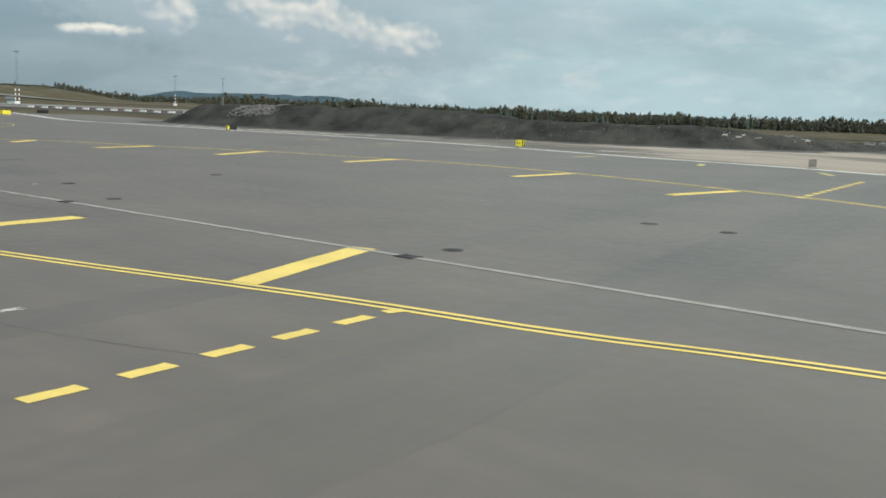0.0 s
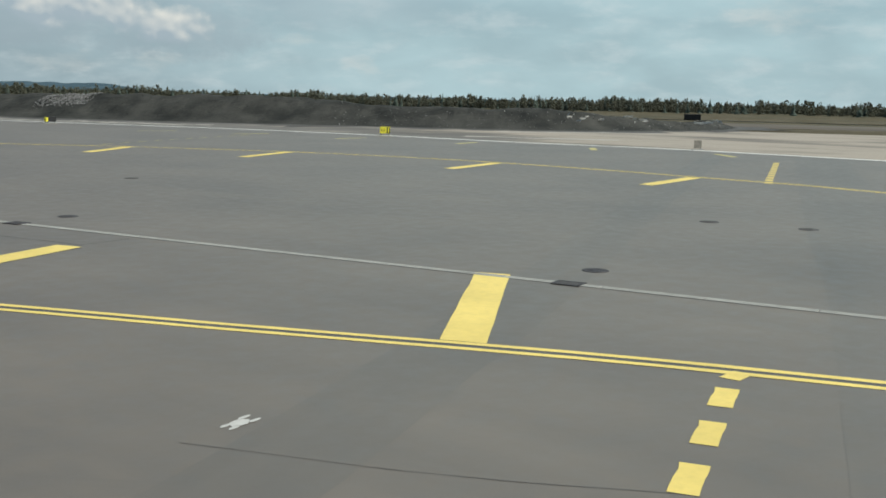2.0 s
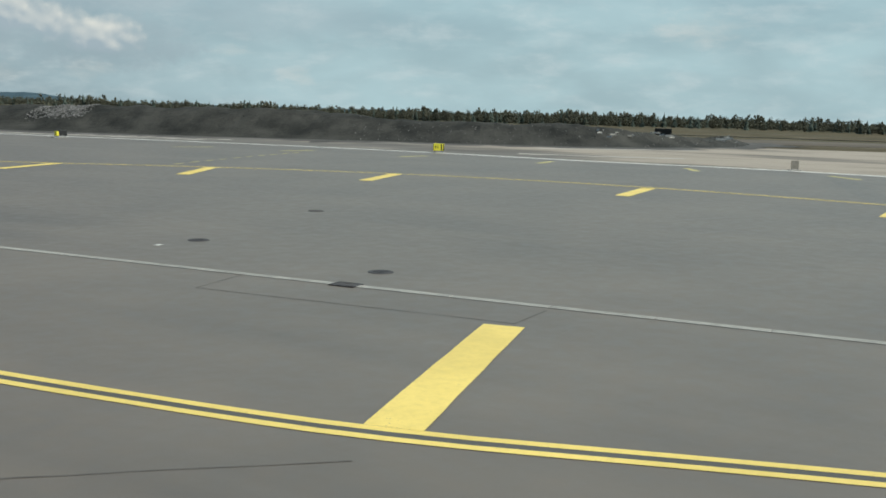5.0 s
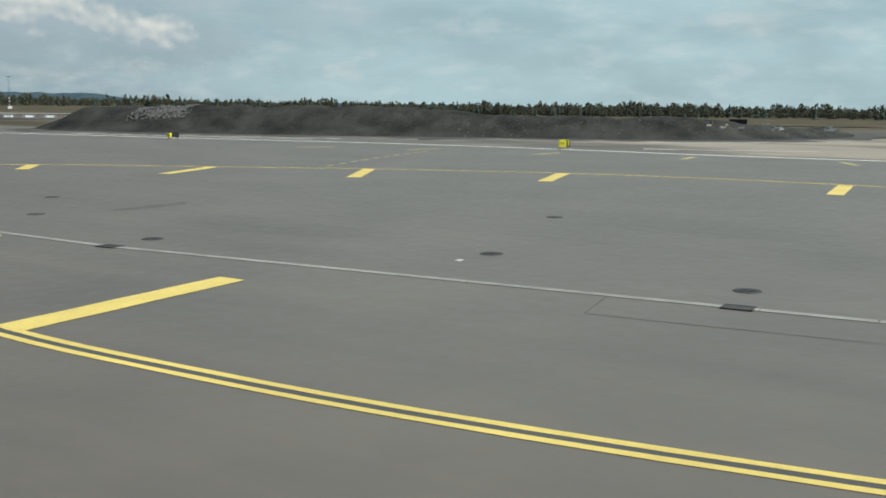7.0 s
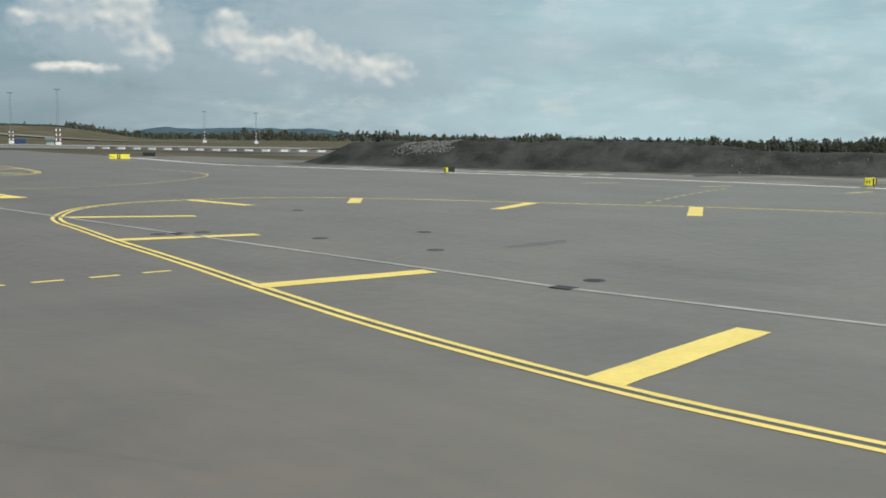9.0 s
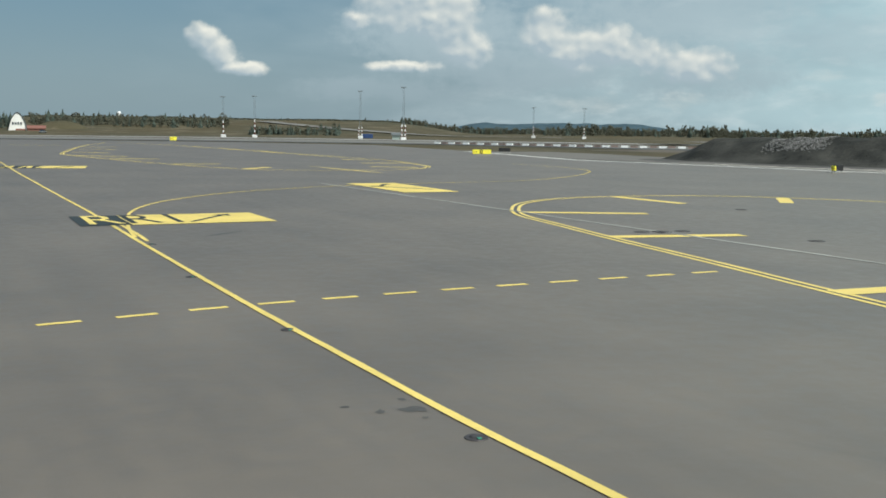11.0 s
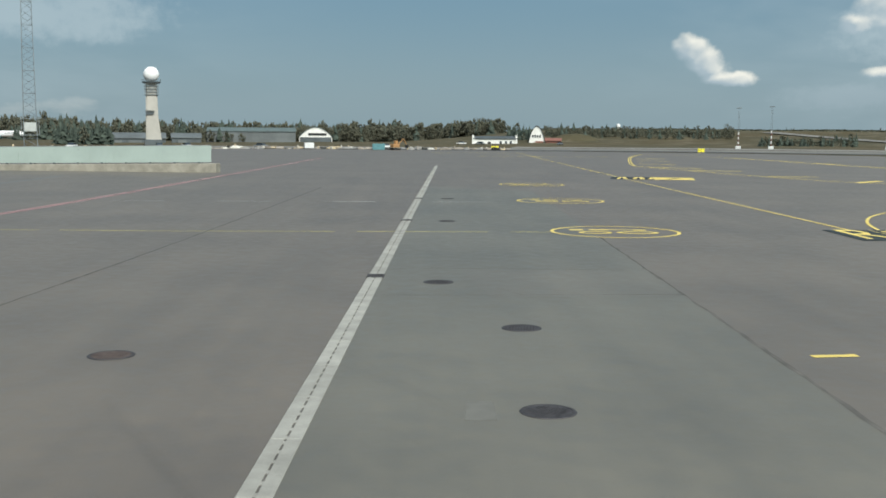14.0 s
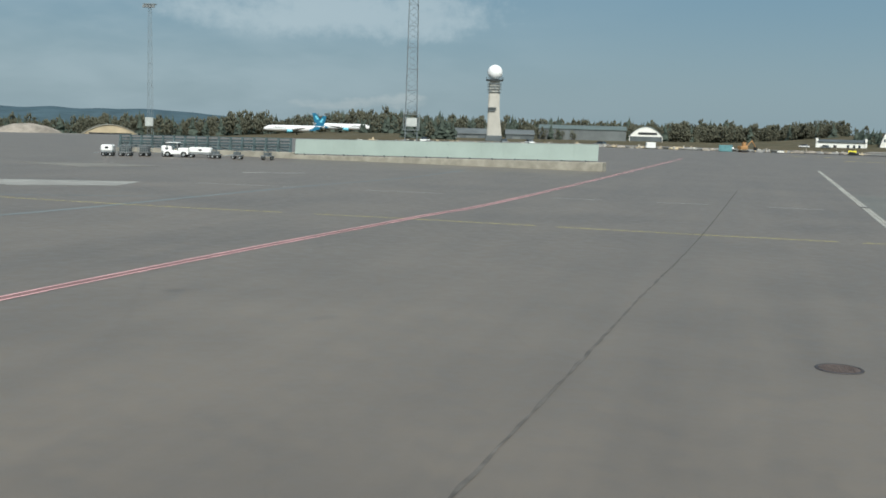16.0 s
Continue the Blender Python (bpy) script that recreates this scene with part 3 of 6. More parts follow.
# ringed stand marks
def ring_mark(x, y, r, turn):
    root = thing("ring_mark", "yellow ring with figures painted on asphalt", "road marking", pose(x, y, 0, 0, 0, turn), "ringed stand marks", "structure")
    loop = [Vector((r * math.cos(2 * math.pi * k / 48), r * math.sin(2 * math.pi * k / 48))) for k in range(49)]
    part("ring", ribbon(loop, 0.15, 0.008, 0, 0.006), M_YELLOW, root)
    for ox, oy, w, h in ((-1.37, 0.77, 0.56, 0.5), (-0.5, 0.8, 0.72, 0.4), (0.35, 0.86, 1.0, 0.16), (1.08, 0.74, 0.5, 0.4)):
        part("figure_bar", poly([(ox - w / 2, oy - h / 2), (ox + w / 2, oy - h / 2), (ox + w / 2, oy + h / 2), (ox - w / 2, oy + h / 2)], 0.008), M_YELLOW, root)
    for ox, oy, rx, ry in ((-0.82, -0.38, 0.55, 0.42), (0.8, -0.38, 0.72, 0.42)):
        oval = [Vector((ox + rx * math.cos(2 * math.pi * k / 24), oy + ry * math.sin(2 * math.pi * k / 24))) for k in range(25)]
        part("figure_ring", ribbon(oval, 0.2, 0.009), M_YELLOW, root)


for x, y in ((-42.65, 68.95), (-49.45, 87.0), (-56.5, 105.7)):
    ring_mark(x, y, 2.4, 22)

lead = spline([(-112.30, 44.47), (-84.09, 52.17), (-67.68, 58.67), (-56.80, 62.76), (-44.79, 67.85)])
breaks = [(-71.79, 56.99), (-61.97, 61.12), (-51.40, 64.80), (-46.37, 67.19)]
stripe("stand_line", "thin broken yellow lead-in line on asphalt", lead, 0.12, M_YELLOW_OLD, z=0.006, skip=lambda p: any((p - Vector(b)).length < 0.45 for b in breaks))
for a, b in (((-81.44, 71.35), (-77.33, 73.35)), ((-71.64, 76.04), (-69.07, 77.14)), ((-66.39, 78.25), (-63.79, 79.46)), ((-61.09, 80.57), (-58.49, 81.70)), ((-55.59, 82.95), (-52.66, 84.20)), ((-91.48, 67.16), (-85.57, 69.72))):
    stripe("marking_dash", "thin whitish dash painted on asphalt", [Vector(a).lerp(Vector(b), k / 4) for k in range(5)], 0.12, M_WHITE, "pale stand dashes")
for a, b in (((-100.6, 78.8), (-100.4, 81.3)), ((-99.4, 80.9), (-98.5, 83.2))):
    stripe("marking_dash", "short white dash near the blast wall", [Vector(a), Vector(b)], 0.35, M_WHITE, "white dashes by the wall")
red = spline([(-46.00, -1.02), (-60.96, 38.70), (-67.68, 58.76), (-75.02, 80.49), (-113.97, 182.67)], 2.0)
root = thing("apron_boundary_line", "red line between two faded pinkish white stripes", "road marking", kind="structure")
part("red_stripe", ribbon(red, 0.13, 0.008, 0, 0.01), M_RED, root)
for s in (-1, 1):
    part("pale_stripe", ribbon(red, 0.085, 0.008, s * 0.145, 0.008), M_PINK, root)
stripe("service_road_line", "faded pale service road line on asphalt", spline([(-74.60, 35.15), (-78.02, 48.49), (-81.94, 59.65), (-85.91, 70.89), (-90.43, 85.79), (-97.44, 102.08)], 2.0), 0.42, M_PALE, z=0.005)
stripe("service_road_line", "faded pale service road line on asphalt", spline([(-96.24, 45.91), (-87.60, 52.37), (-81.94, 59.65)], 2.0), 0.35, M_PALE, z=0.0055)
M_PATCH = material("weathered_pale_concrete", (0.28, 0.275, 0.255), 0.85, vary=0.16, scale=0.4, fine=8)
tagged(part("concrete_patch", poly([(-102, 54.5), (-98.3, 60.3), (-93.7, 64.8), (-91, 61.2), (-93.6, 56.6)], 0.008), M_PATCH), "pale concrete patch let into the asphalt", "pavement", kind="structure")
tagged(part("concrete_patch", poly([(-121.32, 72.80), (-118.15, 78.71), (-111.12, 79.47), (-112.35, 72.51)], 0.008), material("faint_concrete", (0.195, 0.185, 0.165), 0.85, vary=0.16, scale=0.4, fine=8)), "pale concrete patch let into the asphalt", "pavement", kind="structure")

# darker paving lanes by the dashed line
M_LANE = asphalt_material("dark_lane_asphalt", (0.144, 0.129, 0.112), 38)
for offs, w in ((-2.9, 3.2), (3.9, 1.5)):
    tagged(part("paving_lane", ribbon(spline([(-8.01, 7.00), (6.48, 17.86), (20.33, 29.23), (33.76, 40.20), (54.10, 56.60)], 2.0), w, 0.002, offs, 0.05), M_LANE), "slightly darker strip of asphalt paving", "pavement", kind="structure")
# newer strip of paving between the channel and the seam, with its joints
lane = Vector((-0.347, 0.938))
seam0 = Vector((-33.05, 40.41))
drain0 = Vector((-40.0, 38.2))
tagged(part("paving_strip", poly([seam0 - lane * 40, seam0 + lane * 60, drain0 + lane * 65, drain0 - lane * 38], 0.003), M_ASPHALT2), "slightly greener newer asphalt strip beside the channel", "pavement", kind="structure")


def seam(pts, w, label):
    line, rnd, out = spline(pts, 0.5), random.Random(3), []
    for p in line:
        out.append(p + Vector((rnd.uniform(-0.012, 0.012), rnd.uniform(-0.012, 0.012))))
    tagged(part("pavement_seam", ribbon(out, w, 0.005, 0, w * 0.3), M_SEAM), label, "seam", "seams in the pavement", "structure")


seam([seam0 - lane * 40, seam0, seam0 + lane * 13, seam0 + lane * 28], 0.08, "dark tar seam between asphalt lanes")
seam([(-37.92, 53.68), (-42.94, 51.42), (-44.33, 50.85)], 0.03, "dark cross seam between asphalt patches")
seam([(-39.48, 57.78), (-44.46, 56.00), (-46.05, 55.31)], 0.025, "thin cross seam between asphalt patches")
seam([(-45.6, 31.2), (-46.7, 34.3), (-48.9, 40.5), (-51.0, 46.3), (-56.8, 62.8), (-68.8, 95.3)], 0.06, "long dark tar seam between asphalt lanes")
seam([(-1.15, 18.43), (0.65, 16.35), (2.27, 14.86)], 0.012, "ragged dark crack in the asphalt")
seam([(-12.80, 28.85), (-11.00, 30.11), (-8.38, 29.98), (-4.54, 28.41)], 0.03, "ragged dark crack in the asphalt")
tagged(part("asphalt_patch", poly([(-39.02, 41.66), (-38.63, 41.82), (-38.96, 42.69), (-39.30, 42.55)], 0.0048), material("pale_repair", (0.160, 0.155, 0.138), 0.8, vary=0.12, scale=3, fine=14)), "small pale square repair in the asphalt", "pavement", kind="structure")
tagged(part("asphalt_patch", poly([(-41.95, 51.61), (-38.03, 53.39), (-39.59, 57.58), (-44.27, 55.90)], 0.0045), asphalt_material("pale_patch_asphalt", (0.161, 0.151, 0.130))), "pale squarish asphalt patch by the channel", "pavement", kind="structure")


# ------------------------------------------------------------------ drainage
def drain_block():
    """Slot channel block, 2 m long: two flanks joined by short bridges, with open slots between."""
    bm = bmesh.new()
    for s in (-1, 1):
        box(bm, s * 0.015 if s > 0 else -0.19, -0.99, -0.05, 0.19 if s > 0 else -0.015, 0.99, 0.014, 0.006)
    for k in range(6):
        y = -0.99 + k * 0.36
        box(bm, -0.016, y, -0.05, 0.016, y + 0.11, 0.011)
    return mesh_of("drain_block", bm, M_CONC)


def channel(name, label, start, d, count, scale, grates):
    root = thing(name, label, "drain", kind="structure")
    d = Vector(d).normalized()
    ang = math.degrees(math.atan2(d.y, d.x)) - 90
    end = start + d * 2 * count
    part("channel_bed", ribbon([start, end], 0.37 * scale, 0.0035), M_SEAM, root)
    me = drain_block()
    for k in range(count):
        p = start + d * (2 * k + 1)
        part("drain_block", me, M_CONC, root, at=pose(p.x, p.y, 0, 0, 0, ang) @ Matrix.Diagonal((scale, 1, 1, 1)))
    for g in grates:
        p = start + d * (Vector(g) - start).dot(d)
        gr = bmesh.new()
        for s in (-1, 1):
            box(gr, s * 0.2 - 0.02, -0.28, 0.0, s * 0.2 + 0.02, 0.28, 0.022)
            box(gr, -0.22, s * 0.27 - 0.02, 0.0, 0.22, s * 0.27 + 0.02, 0.022)
        for k in range(9):
            box(gr, -0.2, -0.24 + k * 0.056, 0.0, 0.2, -0.212 + k * 0.056, 0.02)
        part("inlet_grate", gr, M_IRON, root, "dark cast iron inlet grate", pose(p.x, p.y, 0.003, 0, 0, ang))
        part("grate_pit", poly([(-0.2, -0.27), (0.2, -0.27), (0.2, 0.27), (-0.2, 0.27)], 0.017), M_SEAM, root, at=pose(p.x, p.y, 0, 0, 0, ang))


channel("slot_drain", "pale concrete slot drain channel with dark slots", drain0 - lane * 30, lane, 74, 1.0, [(-45.71, 53.73), (-51.80, 70.71), (-57.42, 85.56)])
d2 = Vector((-14.93, 27.57)).normalized()
channel("slot_drain", "narrow pale concrete slot drain channel", Vector((-6.45, 51.42)) - d2 * 60, d2, 30, 0.62, [(-6.45, 51.42), (1.21, 37.81), (8.48, 23.87)])
channel("slot_drain", "narrow pale concrete slot drain channel", Vector((-6.45, 51.42)), (-15.95, 38.9), 26, 0.62, [(-13.52, 67.70)])


def manhole(x, y, r, mat, label="round dark cast iron manhole cover in asphalt"):
    root = thing("manhole_cover", label, "manhole cover", pose(x, y, 0, 0, 0, x * 31), "manhole covers")
    bm = bmesh.new()
    for k in range(32):
        a, b = 2 * math.pi * k / 32, 2 * math.pi * (k + 1) / 32
        prof = [(r, 0.003), (r - 0.01, 0.014), (r - 0.05, 0.014), (r - 0.055, 0.006)]
        for (r0, z0), (r1, z1) in zip(prof, prof[1:]):
            bm.faces.new([bm.verts.new((rr * math.cos(t), rr * math.sin(t), z)) for rr, t, z in ((r0, a, z0), (r0, b, z0), (r1, b, z1), (r1, a, z1))])
    part("frame", bm, M_IRON, root)
    bm = bmesh.new()
    tube(bm, (0, 0, 0.002), (0, 0, 0.012), r - 0.06, r - 0.06, 32)
    for i in range(-5, 6):
        for j in range(-5, 6):
            if math.hypot(i, j) * 0.055 < r - 0.1:
                box(bm, i * 0.055 - 0.016, j * 0.055 - 0.016, 0.012, i * 0.055 + 0.016, j * 0.055 + 0.016, 0.016)
    part("lid", bm, mat, root)


for i, (x, y) in enumerate([(-38.14, 42.47), (-45.67, 43.19), (-40.18, 48.12), (-43.86, 53.32), (-50.25, 70.92), (-55.88, 85.98)]):
    manhole(x, y, 0.38, M_RUST if i == 1 else M_IRON, "rust-brown iron manhole cover in asphalt" if i == 1 else "round dark cast iron manhole cover in asphalt")
for x, y in ((10.03, 24.86), (2.56, 38.81), (-5.05, 52.36), (1.22, 45.62)):
    manhole(x, y, 0.29, M_IRON)
for x, y in ((-6.27, 60.19), (-4.34, 66.21), (8.10, 51.48), (19.31, 30.31), (20.62, 27.73), (-6.06, 78.73), (-8.76, 64.90), (-12.31, 68.20), (-13.92, 67.82)):
    manhole(x, y, 0.29, M_WORNLID, "flat worn manhole cover, grey like the asphalt")


def inset_light(x, y):
    root = thing("inset_taxi_light", "flush steel taxiway light beside the yellow line", "runway light", pose(x, y, 0, 0, 0, 20), "inset taxi lights")
    bm = bmesh.new()
    tube(bm, (0, 0, 0.002), (0, 0, 0.012), 0.145, 0.138, 20)
    part("base_ring", bm, M_IRON, root)
    bm = bmesh.new()
    tube(bm, (0, 0, 0.012), (0, 0, 0.028), 0.085, 0.06, 16)
    part("dome", bm, M_IRON, root)
    bm = bmesh.new()
    box(bm, -0.025, -0.1, 0.014, 0.025, -0.06, 0.028)
    part("lens", bm, M_LENS, root)


M_STEEL = material("galvanised_steel", (0.34, 0.35, 0.35), 0.45, 0.7, vary=0.2, scale=2, fine=20)
M_LENS = material("green_lens", (0.06, 0.25, 0.16), 0.15, vary=0.05)
for x, y in ((-22.91, 43.12), (-25.45, 49.79), (-28.12, 56.46), (-30.34, 63.51)):
    inset_light(x, y)
splash = bmesh.new()
for ox, oy, w, h in ((0, 0, 0.42, 0.2), (0.3, 0.16, 0.3, 0.07), (0.28, -0.12, 0.3, 0.07), (-0.3, 0.08, 0.22, 0.07), (-0.28, -0.12, 0.26, 0.07)):
    poly([(ox + w * 0.6 * math.cos(k * 0.7) * (1 + 0.2 * math.sin(k * 3)), oy + h * 0.8 * math.sin(k * 0.7)) for k in range(9)], 0.006, splash)
for a, b in (((-1.79, 38.76), (-0.33, 39.80)), ((-1.79, 38.76), (1.49, 32.97)), ((1.49, 32.97), (2.77, 33.60))):
    seam([a, Vector(a).lerp(Vector(b), 0.5), b], 0.03, "thin dark outline of an asphalt repair")
M_STAIN = material("oil_stain", (0.085, 0.079, 0.071), 0.5, vary=0.25, scale=1.2, fine=12)


def stain(x, y, rx, ry, turn, seed):
    pts = []
    for k in range(26):
        a = 2 * math.pi * k / 26
        r = 1 + 0.55 * noise.noise((math.cos(a) * 1.6, math.sin(a) * 1.6, seed))
        pts.append((rx * r * math.cos(a), ry * r * math.sin(a)))
    tagged(part("oil_stain", poly(pts, 0.0035), M_STAIN, at=pose(x, y, 0, 0, 0, turn)), "dark oil stain soaked into the asphalt", "stain", kind="structure")


for k, (dx, dy, r) in enumerate(((0, 0, 0.20), (0.25, 0.3, 0.10), (-0.45, -0.1, 0.09), (-0.15, 0.5, 0.07), (0.4, -0.25, 0.08), (-0.9, 0.15, 0.07), (0.1, -0.4, 0.06))):
    stain(-23.54 + dx, 44.40 + dy, r, r * 0.6, 40 * k, k)
stain(-28.55, 66.82, 0.9, 0.10, 60, 2)
M_STAIN = material("faded_stain", (0.132, 0.121, 0.106), 0.6, vary=0.15, scale=1.2, fine=12)
stain(-2.19, 61.05, 1.9, 0.35, 28, 3)
tagged(part("paint_splash", splash, M_WHITE, at=pose(-0.38, 18.75, 0, 0, 0, 25) @ Matrix.Diagonal((0.58, 0.6, 1, 1))), "white paint splash on the asphalt", "paint spot", kind="structure")
tagged(part("paint_splash", poly([(-0.22, -0.12), (0.2, -0.14), (0.25, 0.1), (-0.18, 0.14)], 0.006), M_WHITE, at=pose(-0.09, 45.12, 0, 0, 0, 40) @ Matrix.Diagonal((0.65, 0.65, 1, 1))), "small white paint spot on the asphalt", "paint spot", kind="structure")

# ------------------------------------------------------------------ gravel and earth bank
M_EDGE = paint_material("fresh_white_paint", (0.78, 0.75, 0.69), ASPH, wear=0.42)
edge = spline([(60.0, 47.0), (57.0, 60.0), (54.5, 69.0), (49.5, 79.0), (44.5, 93.5), (37.5, 109.0), (29.5, 121.5), (22.3, 132.0), (12.0, 149.0), (4.6, 160.5), (-0.73, 189.31), (-4.22, 207.37)], 1.0)
stripe("apron_edge_line", "white line along the edge of the asphalt", edge, 0.95, M_EDGE, off=0.6, z=0.006)
out = spline([(140.10, 59.20), (112.22, 94.69), (100.27, 107.66), (80.30, 107.67), (66.35, 111.67), (56.47, 121.64), (44.68, 133.63), (33.09, 149.53), (23.94, 171.27), (16.85, 194.13), (9.56, 209.15)], 2.0)
verge = [(p.x, p.y) for p in edge] + [(p.x, p.y) for p in reversed(out)]
tagged(part("gravel_verge", poly(verge, -0.012), M_VERGE), "pale compacted gravel beside the apron", "gravel", kind="structure")
M_SAND = material("pale_dry_sand", (0.43, 0.40, 0.35), 0.95, vary=0.2, scale=0.3, fine=6.0, bump=0.2)
for pts, w in (([(17.5, 148), (22.5, 140), (29, 131), (35, 122.5)], 1.5), ([(27, 139), (33, 131), (38.5, 123)], 1.1), ([(52, 92), (57.5, 86), (63, 82)], 1.4), ([(64, 103), (73, 101), (84, 98)], 2.0)):
    tagged(part("sand_strip", ribbon(spline(pts, 1.0), w, -0.006, 0, 0.5), M_SAND), "pale strip of dry sand on the gravel", "gravel", kind="structure")


def earth_bank():
    """A long heap of dark soil with a lower, rubble-strewn end."""
    ridge = spline([(20.0, 171.6, 0), (25.5, 164.8, 0), (31.26, 156.49, 0), (42.85, 144.59, 0), (57.56, 131.61, 0), (69.40, 119.63, 0), (82.33, 112.64, 0), (96.28, 111.66, 0), (104.29, 113.63, 0), (112.31, 118.09, 0), (121.35, 125.55, 0), (127.37, 130.51, 0)], 0.7)
    n = len(ridge)
    prof = [(0, 0.3), (0.05, 2.7), (0.10, 3.0), (0.20, 3.15), (0.30, 3.4), (0.352, 3.3), (0.402, 3.0), (0.452, 2.45), (0.52, 2.3), (0.603, 2.5), (0.653, 1.9), (0.70, 1.35), (0.754, 1.05), (0.80, 0.9), (0.86, 0.75), (0.91, 1.0), (0.95, 0.6), (1, 0.1)]
    xs, hs = [a for a, _ in prof], [b for _, b in prof]
    bm, rows, cols = bmesh.new(), [], 26
    for i, p in enumerate(ridge):
        d = (ridge[min(i + 1, n - 1)] - ridge[max(i - 1, 0)]).normalized()
        nrm = Vector((-d.y, d.x))
        t = i / (n - 1)
        top = float(np.interp(t, xs, hs))
        half = 3.0 + 2.0 * top
        row = []
        for k in range(cols + 1):
            w = k / cols * 2 - 1
            q = p + nrm * w * half
            h = top * (1 - smooth(0.12, 1.0, abs(w))) if abs(w) < 1 else 0
            rough = 0.5 * noise.fractal((q.x * 0.33, q.y * 0.33, 1.3), 0.8, 2.1, 5) + 0.28 * noise.noise((q.x * 0.11, q.y * 0.11, 9))
            h += rough * min(1.0, h * 0.9) * 0.6
            row.append(bm.verts.new((q.x, q.y, max(h, 0) - 0.03 if abs(w) < 0.97 else -0.08)))
        rows.append(row)
    for a, b in zip(rows, rows[1:]):
        for k in range(cols):
            f = bm.faces.new((a[k], b[k], b[k + 1], a[k + 1]))
            f.normal_update()
            if f.normal.z < 0:
                f.normal_flip()
    spill, rnd0 = bmesh.new(), random.Random(12)
    prev = None
    for i in range(0, n, 2):
        row = rows[i]
        a, b = row[0].co.copy(), row[3].co.copy()
        d = (a - b).normalized()
        far = a + d * (1.5 + 9.0 * max(0.0, 0.35 + noise.noise((i * 0.07, 4, 0)) + 0.5 * noise.noise((i * 0.31, 7, 0))) + rnd0.uniform(0, 0.8))
        now = spill.verts.new((b.x, b.y, -0.004)), spill.verts.new((far.x, far.y, -0.004))
        if prev:
            f = spill.faces.new((prev[0], prev[1], now[1], now[0]))
            f.normal_update()
            if f.normal.z < 0:
                f.normal_flip()
        prev = now
    rows_co = [[v.co.copy() for v in row] for row in rows]
    root = thing("earth_bank", "long bank of dark bare earth with stones", "earth mound")
    part("soil", bm, M_SOIL, root)
    part("spilled_soil", spill, material("trodden_earth", (0.085, 0.08, 0.072), 0.95, vary=0.45, scale=0.3, fine=4.0, bump=0.4), root, "grey trodden earth at its foot")

    def stones(count, t0, t1, w0, w1, s0, s1, mat, label, seed):
        rnd, bs = random.Random(seed), bmesh.new()
        for _ in range(count):
            t, w = rnd.uniform(t0, t1), rnd.uniform(w0, w1)
            row = rows_co[int(t * (n - 1))]
            nxt = rows_co[min(n - 1, int(t * (n - 1)) + 1)]
            kk = min(cols - 1, max(0, int((w + 1) / 2 * cols)))
            u, v0 = rnd.random(), rnd.random()
            c = row[kk].lerp(row[kk + 1], u).lerp(nxt[kk].lerp(nxt[kk + 1], u), v0)
            s = rnd.uniform(s0, s1)
            vs = bmesh.ops.create_icosphere(bs, subdivisions=1, radius=s)["verts"]
            sc = Vector((rnd.uniform(0.7, 1.3), rnd.uniform(0.7, 1.3), rnd.uniform(0.5, 0.9)))
            off = c + Vector((0, 0, s * 0.15))
            for v in vs:
                v.co = Vector((v.co.x * sc.x, v.co.y * sc.y, v.co.z * sc.z)) * rnd.uniform(0.85, 1.15) + off
        tagged(part("stone_scatter", bs, mat, root, label), kind="stuff")

    stones(1500, 0.122, 0.174, SIDE * 0.06, SIDE * 0.55, 0.05, 0.13, M_STONE, "heap of grey cobbles", 1)
    stones(900, 0.0, 1.0, -0.9, 0.9, 0.03, 0.09, M_SOIL, "clods of dark earth", 2)
    stones(420, 0.42, 0.98, SIDE * 0.2, SIDE * 0.95, 0.03, 0.09, M_STONE, "scattered grey stones", 3)
    stones(16, 0.56, 0.95, SIDE * 0.25, SIDE * 0.7, 0.04, 0.10, M_RUBBLE, "pale broken rubble", 4)
    for k, (x, y, wide, count, flank) in enumerate(((83.5, 114, 2.6, 13, 0.45), (91, 112, 1.8, 9, 0.25), (104, 114, 2.4, 10, 0.35), (109, 116.5, 2.4, 12, 0.3), (120, 125, 2.2, 8, 0.3))):
        rnd, bs = random.Random(50 + k), bmesh.new()
        i0 = min(range(n), key=lambda i: (ridge[i] - Vector((x, y))).length)
        for _ in range(count):
            row = rows_co[min(n - 1, max(0, i0 + int(rnd.uniform(-wide, wide) / 0.7)))]
            c = row[int((1 + SIDE * (flank + rnd.uniform(-0.1, 0.1))) / 2 * cols)] + Vector((0, 0, 0.06))
            d, turn = rnd.uniform(0.2, 0.55), rnd.uniform(0, 3.1)
            last = None
            for s in range(5):
                q = c + Vector((math.cos(turn), math.sin(turn), 0)) * d * (s / 2 - 1) + Vector((0, 0, rnd.uniform(0, 0.14)))
                now = bs.verts.new(q), bs.verts.new(q + Vector((0.05, -0.05, 0.12 + rnd.uniform(0, 0.08))))
                if last:
                    bs.faces.new((last[0], now[0], now[1], last[1]))
                last = now
        tagged(part("torn_sheet", bs, M_TORN, root, "torn white sheeting caught in the earth"), kind="stuff")


M_TORN = material("torn_white_sheeting", (0.62, 0.60, 0.55), 0.7, vary=0.2, scale=2, fine=10)
SIDE = -1          # the flank that faces the apron
earth_bank()


# ------------------------------------------------------------------ far woods and hills
def polar(az, d):
    return CX - d * math.sin(radians(az)), CY + d * math.cos(radians(az))


